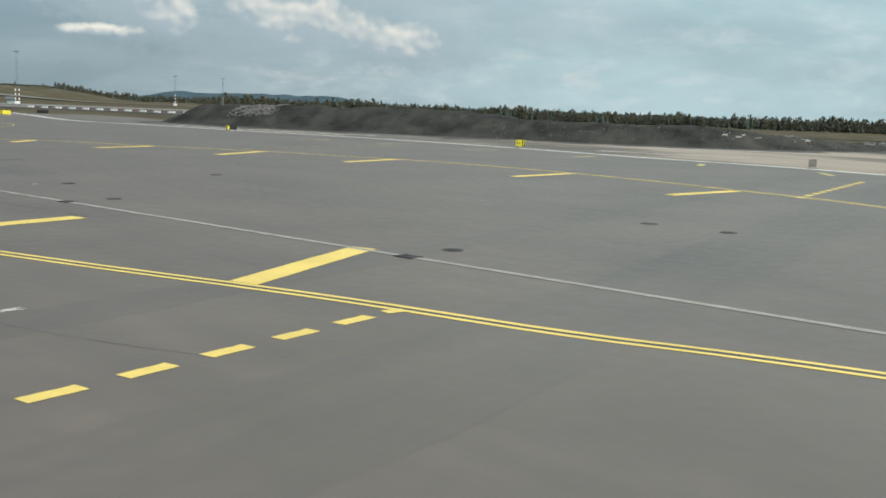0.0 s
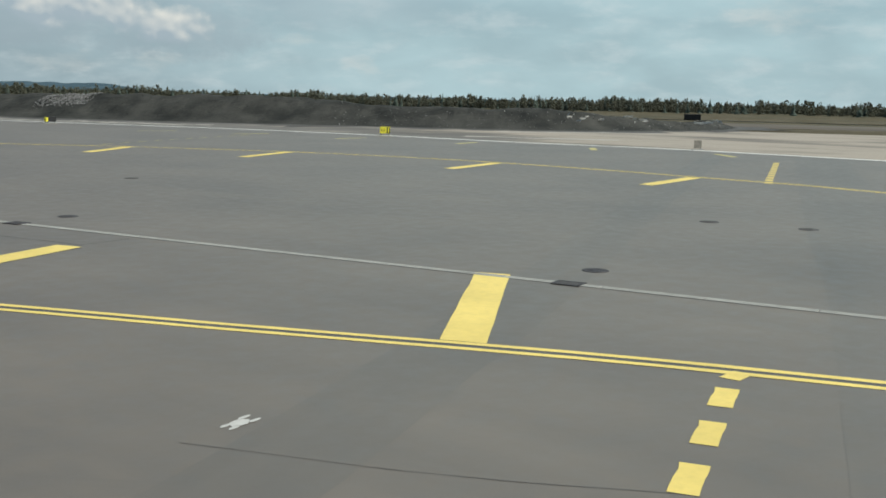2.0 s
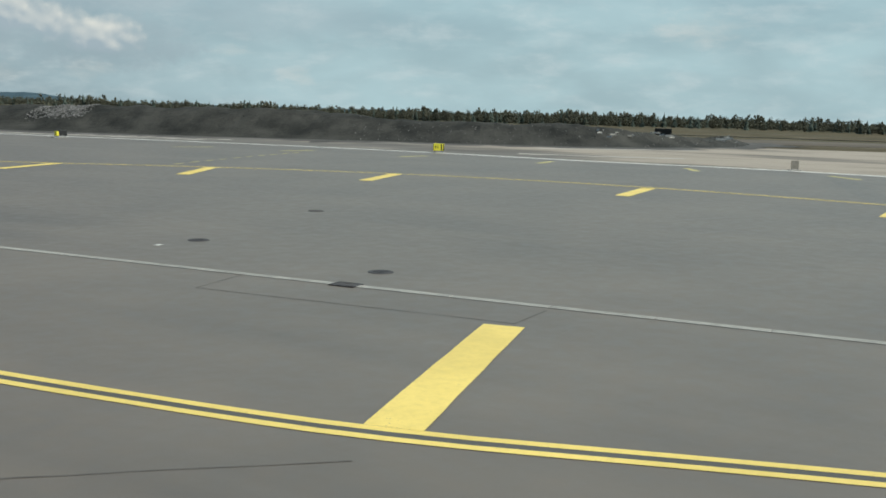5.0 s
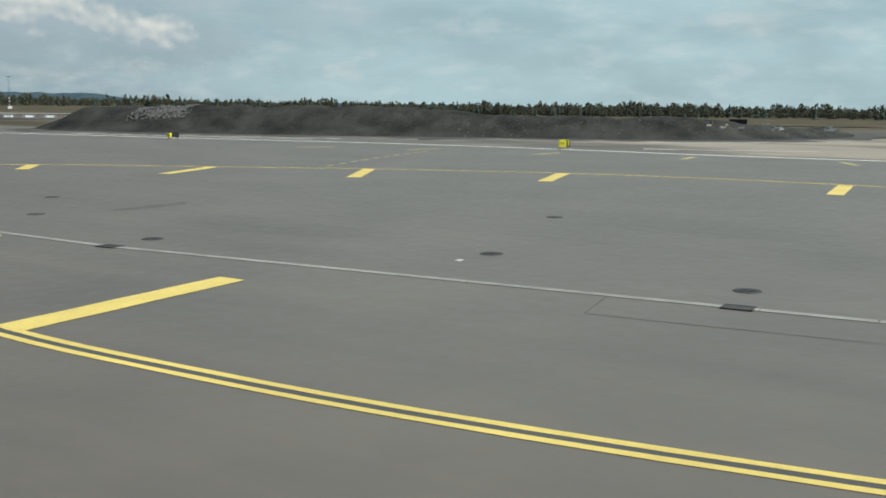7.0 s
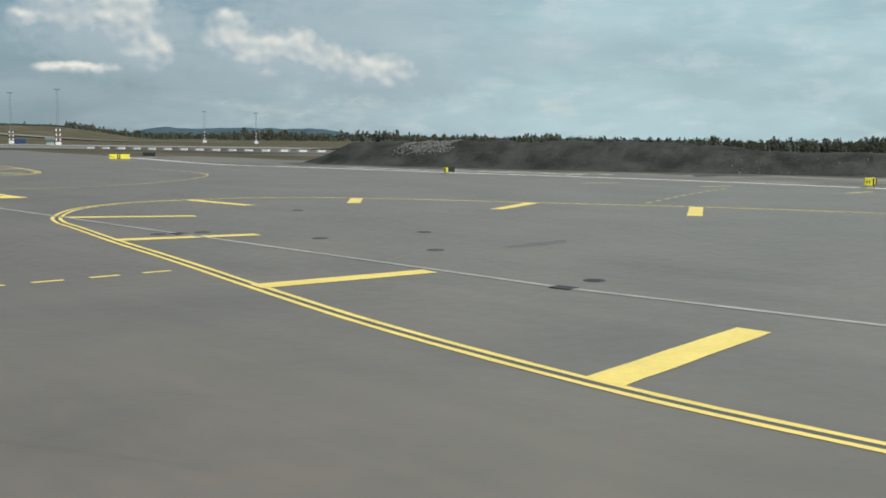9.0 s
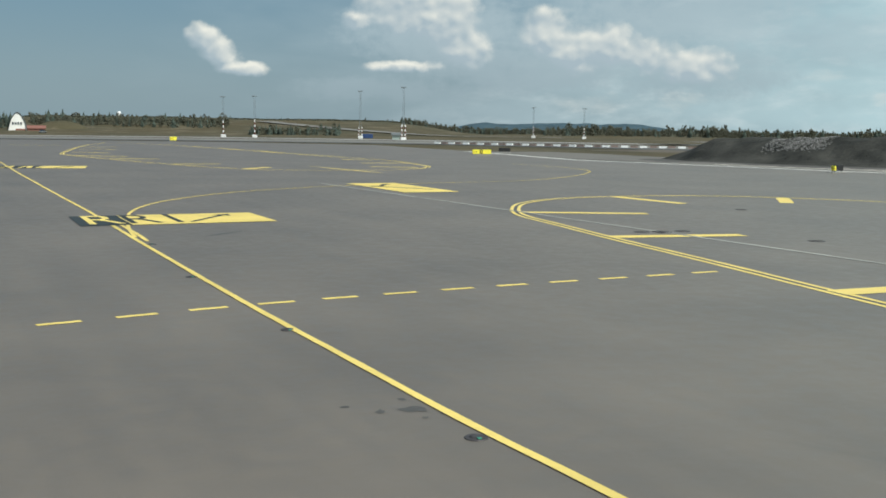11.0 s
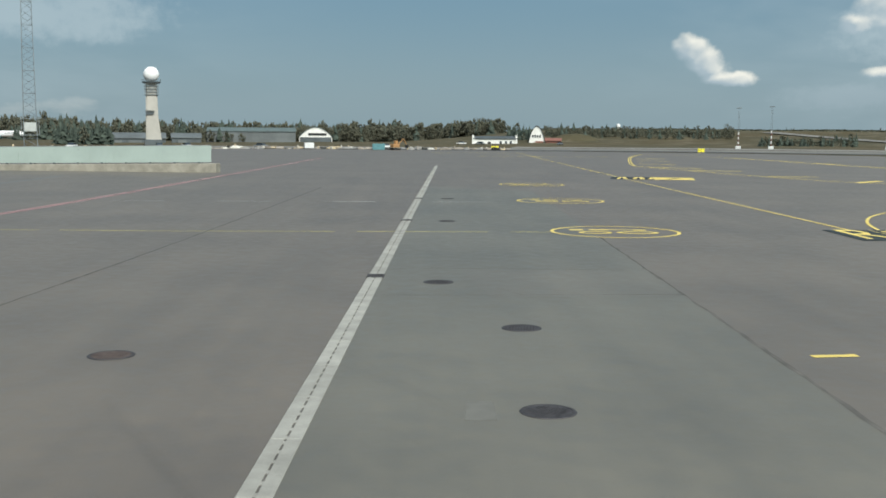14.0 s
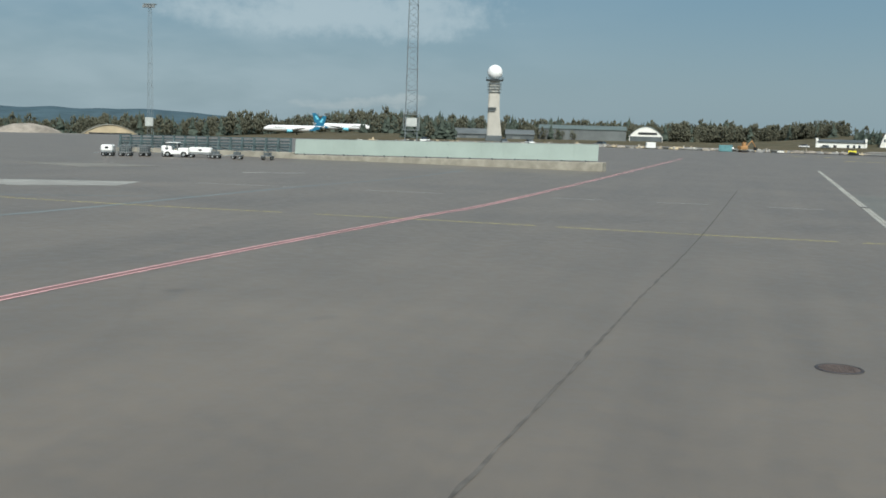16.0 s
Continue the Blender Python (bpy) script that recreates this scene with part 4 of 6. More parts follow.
def add_spruce(verts, faces, x, y, z, h, rnd):
    h *= 0.93
    r, tiers = h * rnd.uniform(0.2, 0.32), 6
    for t in range(tiers):
        z0, z1 = z + h * (0.06 + 0.145 * t), z + h * min(1.0, 0.06 + 0.145 * t + 0.29)
        rr, base, n = r * (1 - 0.88 * (t / (tiers - 1)) ** 1.3), len(verts), 8
        a0 = rnd.uniform(0, 6)
        for k in range(n):
            a = a0 + k * 2 * math.pi / n
            q = rr * rnd.uniform(0.5, 1.3)
            verts.append((x + q * math.cos(a), y + q * math.sin(a), z0 + rnd.uniform(-0.08, 0.08) * h))
        verts.append((x + rnd.uniform(-0.1, 0.1), y + rnd.uniform(-0.1, 0.1), z1))
        faces.extend((base + k, base + (k + 1) % n, base + n) for k in range(n))


def add_birch(verts, faces, x, y, z, h, rnd, clumps=36):
    """Thin trunk and a loose crown of irregular lumps."""
    base = len(verts)
    verts += [(x - 0.12, y, z), (x + 0.12, y, z), (x, y + 0.12, z), (x, y, z + h * 0.9)]
    faces += [(base, base + 1, base + 3), (base + 1, base + 2, base + 3), (base + 2, base, base + 3)]
    for _ in range(clumps):
        u = rnd.random() ** 0.85
        zz = z + h * (0.12 + 0.70 * u)
        sp = h * 0.17 * math.sin(math.pi * (0.22 + 0.68 * u))
        cx, cy = x + rnd.gauss(0, sp * 0.75), y + rnd.gauss(0, sp * 0.75)
        w, l, base = h * rnd.uniform(0.03, 0.06) * (1.2 - 0.5 * u), h * rnd.uniform(0.05, 0.12), len(verts)
        lean = rnd.uniform(-0.35, 0.35) * l
        for k in range(5):
            a, r = k * 1.2566 + u, w * rnd.uniform(0.6, 1.3)
            verts.append((cx + r * math.cos(a), cy + r * math.sin(a), zz + rnd.uniform(-0.25, 0.25) * l))
        verts += [(cx + lean, cy, zz + l), (cx - lean * 0.6, cy, zz - l)]
        for k in range(5):
            faces += [(base + k, base + (k + 1) % 5, base + 5), (base + (k + 1) % 5, base + k, base + 6)]


def wood(label, az0, az1, d0, d1, count, h0, h1, spruce, seed, clumps=36):
    """A belt of many trees between two bearings and two distances."""
    rnd, sets = random.Random(seed), {True: ([], []), False: ([], [])}
    for k in range(count):
        az = az0 + (az1 - az0) * (k + rnd.random()) / count
        d = d0 + (d1 - d0) * rnd.random()
        x, y = polar(az, d)
        h = rnd.uniform(h0, h1) * (0.78 + 0.30 * (0.5 + noise.noise((az * 0.35, seed, 0))) + 0.30 * (0.4 + noise.noise((az * 2.3, seed, 4)))) * rnd.uniform(0.72, 1.12)
        conifer = rnd.random() < spruce
        v, f = sets[conifer]
        (add_spruce if conifer else add_birch)(v, f, x, y, land(x, y) - 0.3, h, rnd, *(() if conifer else (clumps,)))
    bm, last = bmesh.new(), None
    steps = max(8, int(abs(az1 - az0) * d1 * 0.0175 / 1.2))
    for k in range(steps + 1):
        az = az0 + (az1 - az0) * k / steps
        x, y = polar(az, d0 + 0.4 * (d1 - d0))
        fade = smooth(0, 0.06, k / steps) * smooth(1, 0.94, k / steps)
        top = (h0 * 0.74 * (0.8 + 0.4 * (0.5 + noise.noise((az * 0.35, seed, 0)))) + rnd.uniform(-0.13, 0.13) * h0) * max(fade, 0.1)
        x2, y2 = polar(az, d0 + 0.4 * (d1 - d0) + rnd.uniform(0, 1.5))
        now = [bm.verts.new((x, y, land(x, y) - 0.5)), bm.verts.new((x2, y2, land(x, y) + top * 0.5)), bm.verts.new((x, y, land(x, y) + top))]
        if last:
            bm.faces.new((last[0], now[0], now[1], last[1])), bm.faces.new((last[1], now[1], now[2], last[2]))
        last = now
    root = thing("tree_belt", label, "trees")
    tagged(part("undergrowth", bm, M_SPRUCE if spruce > 0.5 else M_BIRCH, root, "dense brushwood between the trunks"), kind="stuff")
    for conifer, (v, f) in sets.items():
        if v:
            me = bpy.data.meshes.new("crowns")
            me.from_pydata(v, [], f)
            me.materials.append(M_SPRUCE if conifer else M_BIRCH)
            me.polygons.foreach_set("use_smooth", [True] * len(me.polygons))
            tagged(part("crowns", me, None, root, "dark spruce crowns" if conifer else "brown budding birch crowns"), kind="stuff")


def hill(label, az0, az1, d, h, seed, jag=0.25):
    """A long far ridge, its outline rising and falling."""
    bm, n, last = bmesh.new(), 90, None
    for k in range(n + 1):
        t = k / n
        az = az0 + (az1 - az0) * t
        top = h * smooth(0, 0.2, t) * smooth(1, 0.72, t) * (1 - jag + jag * (noise.noise((t * 5, seed, 0)) + 0.35 * noise.noise((t * 22, seed, 2)) + 0.12 * noise.noise((t * 90, seed, 5)) + 0.6))
        ring = []
        for w, f in ((0.80, 0.0), (0.86, 0.45), (0.93, 0.82), (1.0, 1.0), (1.1, 0.0)):
            x, y = polar(az, d * w)
            ring.append(bm.verts.new((x, y, -18 + (top + 18) * f if f else -18)))
        if last:
            for a in range(4):
                bm.faces.new((last[a], last[a + 1], ring[a + 1], ring[a]))
        last = ring
    bmesh.ops.recalc_face_normals(bm, faces=bm.faces)
    for f in bm.faces:
        f.smooth = True
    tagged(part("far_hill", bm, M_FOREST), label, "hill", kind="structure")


hill("wooded ridge on the horizon tinted blue-green for haze", -4.42, -19.32, 3400, 30, 4)
hill("wooded ridge on the horizon tinted blue-green for haze", -15.02, -40.44, 3600, 6, 9)
hill("long wooded hills on the horizon tinted blue for haze", 78.00, 44.00, 3700, 49, 12, 0.4)
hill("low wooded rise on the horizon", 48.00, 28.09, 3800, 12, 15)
wood("distant belt of mixed spruce and birch trees", 44.00, 24.12, 700, 790, 620, 11, 14.5, 0.4, 21)
wood("distant belt of brown birches behind the buildings", 31.56, 18.67, 660, 700, 330, 9, 12.5, 0.10, 22, 40)
wood("brown birches beside the grey hangar", 35.52, 32.85, 560, 590, 30, 6, 9, 0.1, 32, 40)
wood("dark clump of tall spruces behind the blast wall", 42.60, 40.00, 400, 450, 44, 7.5, 11.5, 0.85, 23)
wood("dark conifers beside the pointed hall", 18.77, 17.58, 520, 560, 22, 6, 9, 0.8, 33)
wood("distant wood of birch and spruce", 58.00, 41.00, 800, 930, 460, 13, 18, 0.25, 24)
wood("low scrub and trees on the heath", 18.18, -3.44, 640, 740, 110, 1.2, 2.8, 0.3, 25)
wood("dark trees before the heath", 16.69, 6.82, 540, 600, 220, 4, 6.5, 0.3, 34)
wood("clump of young trees below the heath", 5.84, 0.95, 470, 500, 90, 3.0, 5.5, 0.5, 26)
wood("distant belt of budding trees", -2.47, -10.25, 640, 740, 260, 3.2, 5.4, 0.2, 27)
wood("distant belt of low trees beyond the earth bank", -10.25, -26.64, 560, 700, 500, 4.2, 6.6, 0.18, 28)
wood("long distant belt of spruces and bare birches", -26.64, -48.42, 560, 680, 760, 5.6, 8.2, 0.20, 29)
wood("long distant belt of dark spruces", -44.43, -75.40, 580, 720, 720, 5.8, 8.4, 0.25, 30)
wood("distant wood of mixed trees", 78.00, 56.00, 700, 860, 260, 11, 15, 0.4, 31)


# ------------------------------------------------------------------ buildings and masts
M_LIME = material("pale_green_sheet", (0.35, 0.415, 0.375), 0.55, 0.1, vary=0.07, scale=0.4, fine=6, bump=0.05)
M_FENCE = material("blue_grey_steel", (0.12, 0.165, 0.17), 0.55, 0.4, vary=0.25, scale=1.0, fine=9)
M_FENCE_D = material("dark_blue_grey_steel", (0.075, 0.10, 0.105), 0.6, 0.3, vary=0.3, scale=1.0, fine=9)
M_WALLWHITE = material("white_render", (0.80, 0.79, 0.74), 0.8, vary=0.06, scale=0.6, fine=5, bump=0.05)
M_SHEET = material("grey_sheet_metal", (0.155, 0.17, 0.17), 0.6, 0.2, vary=0.18, scale=0.15, fine=2.0)
M_SHEET_D = material("dark_grey_sheet", (0.10, 0.115, 0.12), 0.6, 0.2, vary=0.2, scale=0.2, fine=2.0)
M_ROOF_G = material("green_grey_roof", (0.13, 0.165, 0.16), 0.65, 0.1, vary=0.15, scale=0.2, fine=2.0)
M_DARK = material("dark_opening", (0.03, 0.032, 0.034), 0.7, vary=0.3)
M_TAN = material("tan_plaster", (0.45, 0.37, 0.25), 0.85, vary=0.15, scale=0.2, fine=2)
M_TANROOF = material("weathered_tan_roof", (0.30, 0.285, 0.24), 0.8, vary=0.15, scale=0.2, fine=2)
M_TOWER = material("pale_tower_concrete", (0.44, 0.42, 0.375), 0.85, vary=0.10, scale=0.25, fine=3)
M_DOME = material("white_fibreglass", (0.82, 0.82, 0.81), 0.5, vary=0.03, scale=0.3, fine=2, bump=0.0)
M_LATTICE = material("lattice_steel", (0.25, 0.28, 0.29), 0.5, 0.5, vary=0.2)
M_SIGNRED = material("red_plastic", (0.50, 0.06, 0.05), 0.5, vary=0.12)
M_MASTRED = material("faded_dark_red_paint", (0.15, 0.065, 0.055), 0.6, vary=0.15)
M_PLASTIC = material("white_plastic", (0.76, 0.76, 0.74), 0.5, vary=0.08)
M_BRICKRED = material("red_boarding", (0.24, 0.11, 0.085), 0.8, vary=0.2)
M_BLUE = material("blue_paint", (0.04, 0.075, 0.18), 0.45, vary=0.12)
M_TEAL = material("teal_paint", (0.11, 0.25, 0.27), 0.5, vary=0.15)
M_ORANGE = material("orange_paint", (0.36, 0.20, 0.085), 0.5, vary=0.15)
M_TYRE = material("tyre_rubber", (0.02, 0.02, 0.02), 0.8, vary=0.3)
M_GLASS = material("dark_window_glass", (0.03, 0.04, 0.05), 0.12, vary=0.1, bump=0.0, spec=0.6)
M_PLATE = material("weathered_plate", (0.33, 0.30, 0.25), 0.7, vary=0.2, scale=3, fine=20)
M_GREY = material("grey_painted_steel", (0.20, 0.215, 0.22), 0.5, 0.2, vary=0.2)
M_SIGNY = material("sign_yellow", (0.86, 0.76, 0.06), 0.5, vary=0.06)
M_SIGNK = material("sign_black", (0.02, 0.02, 0.02), 0.5, vary=0.1)
M_TEALFIN = material("turquoise_livery", (0.015, 0.13, 0.23), 0.35, vary=0.1, bump=0.0)
M_LIGHTFIN = material("light_turquoise_livery", (0.16, 0.50, 0.62), 0.35, vary=0.05, bump=0.0)
M_SKIN = material("white_aircraft_skin", (0.80, 0.80, 0.80), 0.35, vary=0.03, bump=0.0)


def frame_at(a, b):
    """Matrix at a, x pointing to b, y to the left of it, and the length."""
    a, b = Vector(a), Vector(b)
    d = b - a
    return pose(a.x, a.y, 0, 0, 0, math.degrees(math.atan2(d.y, d.x))), d.length


def blast_wall():
    """Pale sheet wall on a concrete plinth; it sinks a little towards its far end. Local -y faces away, +y faces the apron."""
    m, L = frame_at((-91.63, 116.22), (-124.93, 107.67))
    m = m @ pose(0, 0, 0, 0, 0.75, 0)
    root = thing("blast_wall", "pale green sheet blast wall on a concrete plinth", "wall", m)
    bm = bmesh.new()
    box(bm, -0.6, -0.9, -0.4, L + 0.2, 0.55, 0.86, 0.05)
    part("plinth", bm, M_CONC_DARK, root, "stained concrete plinth")
    n = 14
    w = L / n
    sheet = bmesh.new()
    box(sheet, 0.003, -0.03, 0.98, w - 0.003, 0.03, 2.58, 0.004)
    me = mesh_of("sheet", sheet, M_LIME)
    br = bmesh.new()
    box(br, -0.07, -0.1, 0.8, 0.07, 0.1, 1.02)
    tube(br, (0, -0.1, 2.3), (0, -0.85, 0.9), 0.05)
    mb = mesh_of("bracket", br, M_SHEET_D)
    for k in range(n):
        part("sheet", me, M_LIME, root, at=pose(k * w, 0.18, 0, 7, 0, 0) @ pose(0, 0, 0))
        part("bracket", mb, M_SHEET_D, root, at=pose((k + 0.5) * w, 0.0, 0))
    cap = bmesh.new()
    box(cap, 0, -0.20, 2.57, L, -0.10, 2.63, 0.01)
    part("top_rail", cap, M_STEEL, root)


def jet_fence():
    m, L = frame_at((-125.43, 107.48), (-149.37, 102.23))
    m = m @ pose(0, 0, -0.1, 0, 0.5, 0)
    root = thing("jet_blast_fence", "blue-grey steel louvre blast fence on concrete", "fence", m)
    bm = bmesh.new()
    box(bm, -0.4, -0.9, -0.4, L + 0.3, 0.5, 0.75, 0.05)
    part("plinth", bm, M_CONC_DARK, root, "stained concrete plinth")
    n = 15
    w = L / n
    post = bmesh.new()
    box(post, -0.11, -0.09, 0.7, 0.11, 0.12, 2.3, 0.01)
    tube(post, (0, 0.05, 2.0), (0, 0.45, 0.75), 0.045)
    box(post, -0.06, -0.1, 1.4, 0.06, 0.3, 1.5)
    mp = mesh_of("post", post, M_FENCE)
    slat = bmesh.new()
    box(slat, 0.07, -0.02, -0.11, w - 0.07, 0.02, 0.11, 0.008)
    ms = mesh_of("louvre", slat, M_FENCE_D)
    cross = bmesh.new()
    tube(cross, (0.1, 0.1, 0.85), (w - 0.1, 0.1, 1.45), 0.035, n=6)
    mc = mesh_of("brace", cross, M_FENCE)
    for k in range(n + 1):
        part("post", mp, M_FENCE, root, at=pose(k * w, 0, 0))
        if k < n:
            for z in (0.95, 1.25, 1.58, 1.9):
                part("louvre", ms, M_FENCE_D, root, at=pose(k * w, -0.06, z, 28, 0, 0))
            part("brace", mc, M_FENCE, root, at=pose(k * w, 0, 0))
    top = bmesh.new()
    box(top, 0, -0.1, 2.2, L, 0.08, 2.29, 0.01)
    box(top, 0, -0.02, 1.42, L, 0.06, 1.5)
    part("rail", top, M_FENCE, root)


blast_wall()
jet_fence()


def no_entry_post(x, y):
    root = thing("no_entry_sign", "round red no entry sign on a post", "road sign", pose(x, y, 0, 0, 0, 35))
    bm = bmesh.new()
    tube(bm, (0, 0, 0), (0, 0, 1.6), 0.035)
    part("post", bm, M_STEEL, root)
    bm = bmesh.new()
    tube(bm, (0, -0.03, 1.45), (0, -0.06, 1.45), 0.42, n=24)
    part("disc", bm, M_SIGNRED, root)
    bm = bmesh.new()
    box(bm, -0.3, -0.075, 1.38, 0.3, -0.062, 1.52)
    part("white_bar", bm, M_PLASTIC, root)


no_entry_post(-97.60, 123.11)


def radar_tower(x, y):
    root = thing("radar_tower", "tall pale concrete radar tower with white ball", "tower", pose(x, y, 0, 0, 0, 37))
    bm = bmesh.new()
    box(bm, -3.0, -3.0, -1.0, 3.0, 3.0, 1.9, 0.1)
    part("base", bm, M_SHEET_D, root, "dark base storey")
    bm = bmesh.new()
    prof = [(1.9, -2.5, 2.9), (9.0, -2.35, 1.95), (14.0, -2.25, 1.75), (21.6, -2.2, 1.7)]
    rings = [[bm.verts.new(p) for p in ((a, -1.7, z), (b, -1.7, z), (b, 1.7, z), (a, 1.7, z))] for z, a, b in prof]
    for r, s in zip(rings, rings[1:]):
        for k in range(4):
            bm.faces.new((r[k], r[(k + 1) % 4], s[(k + 1) % 4], s[k]))
    bm.faces.new(rings[-1])
    bmesh.ops.recalc_face_normals(bm, faces=bm.faces)
    bmesh.ops.bevel(bm, geom=[e for e in bm.edges if abs(e.verts[0].co.z - e.verts[1].co.z) > 1], offset=0.35, segments=3, affect="EDGES")
    part("shaft", bm, M_TOWER, root)
    bm = bmesh.new()
    for z in (11.3, 11.9):
        box(bm, -2.5, -2.2, z, 0.6, -1.6, z + 0.14)
    for k in range(6):
        box(bm, -2.5 + k * 0.6, -2.2, 11.3, -2.44 + k * 0.6, -2.12, 12.0)
    box(bm, -2.2, -2.1, 10.6, 0.3, -1.6, 11.3)
    part("balcony", bm, M_SHEET_D, root, "small grey balcony")
    bm = bmesh.new()
    for z in (17.6, 18.6, 19.6, 20.6):
        box(bm, -2.7, -2.2, z, 2.2, 2.2, z + 0.12)
    for sx in (-2.65, -1.3, 0.0, 1.2, 2.1):
        for sy in (-2.15, 2.05):
            box(bm, sx, sy, 17.6, sx + 0.1, sy + 0.1, 21.6)
    tube(bm, (-2.3, -2.1, 17.5), (2.0, -2.1, 21.4), 0.07, n=6)
    tube(bm, (2.0, -2.1, 17.5), (-2.3, -2.1, 21.4), 0.07, n=6)
    part("gallery", bm, M_LATTICE, root, "grey steel gallery stairs")
    bm = bmesh.new()
    tube(bm, (-0.2, 0, 21.6), (-0.2, 0, 22.1), 3.0, 3.2, 24)
    for k in range(24):
        a = k * math.pi / 12
        tube(bm, (-0.2 + 3.15 * math.cos(a), 3.15 * math.sin(a), 22.1), (-0.2 + 3.15 * math.cos(a), 3.15 * math.sin(a), 23.0), 0.035, n=4)
    part("platform", bm, M_SHEET_D, root, "dark round platform with railing")
    bm = bmesh.new()
    bmesh.ops.create_icosphere(bm, subdivisions=3, radius=2.75, matrix=Matrix.Translation((-0.2, 0, 24.7)))
    for v in list(bm.verts):
        v.co.z = max(v.co.z, 22.3)
    part("radome", bm, M_DOME, root, "white faceted radome ball")


radar_tower(-262.99, 340.80)


def lattice_mast(x, y, h, w0, w1, label, step, turn=0.0, head=None, group="lattice masts"):
    root = thing("lattice_mast", label, "mast", pose(x, y, land(x, y) if math.hypot(x, y) > 250 else 0.0, 0, 0, turn), group)
    n = int(h / step)

    def corner(k, i):
        t = k / n
        w = (w0 + (w1 - w0) * t) / 2
        a = math.pi / 4 + i * math.pi / 2
        return Vector((w * 1.414 * math.cos(a), w * 1.414 * math.sin(a), h * t))

    for i in range(4):
        bm = bmesh.new()
        tube(bm, corner(0, i), corner(n, i), w0 * 0.036, w0 * 0.026, 5)
        part("leg", bm, M_LATTICE, root)
    bm = bmesh.new()
    for k in range(n):
        for i in range(4):
            a, b = (corner(k, i), corner(k + 1, (i + 1) % 4)) if k % 2 else (corner(k, (i + 1) % 4), corner(k + 1, i))
            tube(bm, a, b, w0 * 0.013, n=4, caps=False)
            if k % 3 == 0:
                tube(bm, corner(k, i), corner(k, (i + 1) % 4), w0 * 0.013, n=4, caps=False)
    part("bracing", bm, M_LATTICE, root)
    if head:
        bm = bmesh.new()
        box(bm, -head, -0.5, h - 0.1, head, 0.5, h + 0.1)
        part("headframe", bm, M_LATTICE, root)
        for k in range(4):
            bm = bmesh.new()
            q = -head + 0.3 + k * (2 * head - 0.6) / 3
            box(bm, q - 0.3, -0.75, h - 0.75, q + 0.3, -0.45, h - 0.25, 0.03)
            part("floodlight", bm, M_GREY, root)
    return root


M_CABINET = material("grey_white_panel", (0.42, 0.44, 0.42), 0.6, vary=0.15)
big = lattice_mast(-136.6, 141.6, 34.0, 1.75, 1.0, "tall grey steel lattice mast with white cabinets", 1.0, 42)
bm = bmesh.new()
box(bm, -1.15, -1.15, 3.4, 1.15, 1.15, 3.48)
box(bm, -1.15, -1.15, 5.6, 1.15, 1.15, 5.66)
for sx in (-1.13, 1.09):
    for sy in (-1.13, 1.09):
        box(bm, sx, sy, 3.4, sx + 0.06, sy + 0.06, 6.0)
part("platform", bm, M_LATTICE, big)
bm = bmesh.new()
box(bm, -0.75, -1.3, 3.9, 0.75, -1.0, 5.1, 0.04)
part("cabinet", bm, M_CABINET, big, "pale equipment panel")
far_mast = lattice_mast(-222.54, 160.49, 28.0, 0.95, 0.5, "tall slim lattice floodlight mast with white box", 1.3, 30, 1.3)
bm = bmesh.new()
box(bm, -0.85, -0.75, 3.2, 0.85, -0.45, 5.0, 0.04)
part("cabinet", bm, M_CABINET, far_mast, "white number board")


def flood_mast(x, y, z, h, pole, twin=False):
    """Slim mast whose lower part is ringed red and white."""
    root = thing("floodlight_mast", "slim floodlight mast with red and white foot", "mast", pose(x, y, z), "floodlight masts")
    for s in ((-0.55, 0.55) if twin else (0.0,)):
        n = 7
        for k in range(n):
            bm = bmesh.new()
            tube(bm, (s, 0, pole * k / n), (s, 0, pole * (k + 1) / n), 0.2, 0.2, 8)
            part("band", bm, M_MASTRED if k % 2 else M_PLASTIC, root)
    bm = bmesh.new()
    box(bm, -0.85, -0.6, -0.3, 0.85, 0.6, 1.0, 0.08)
    part("foot", bm, M_PLASTIC, root, "white concrete foot")
    bm = bmesh.new()
    for s in (-0.32, 0.32):
        tube(bm, (s, 0, pole), (s * 0.7, 0, h), 0.045, 0.035, 5)
    for k in range(int((h - pole) / 1.2)):
        z0 = pole + k * 1.2
        tube(bm, (-0.3, 0, z0), (0.3, 0, z0 + 1.2), 0.02, n=4)
        tube(bm, (0.3, 0, z0), (-0.3, 0, z0 + 1.2), 0.02, n=4)
    part("lattice", bm, M_LATTICE, root)
    bm = bmesh.new()
    box(bm, -0.9, -0.2, h - 0.2, 0.9, 0.2, h + 0.15, 0.05)
    part("lamp_head", bm, M_LATTICE, root)


for x, y, h, p in ((-68.57, 408.89, 14.2, 5.8), (-57.66, 410.07, 14.6, 6.4), (-20.13, 411.43, 17.0, 4.2), (-6.69, 370.97, 17.0, 5.0), (58.43, 498.23, 13.5, 5.0), (76.99, 478.11, 13.0, 4.6)):
    flood_mast(x, y, land(x, y), h, p, h == 17.0)


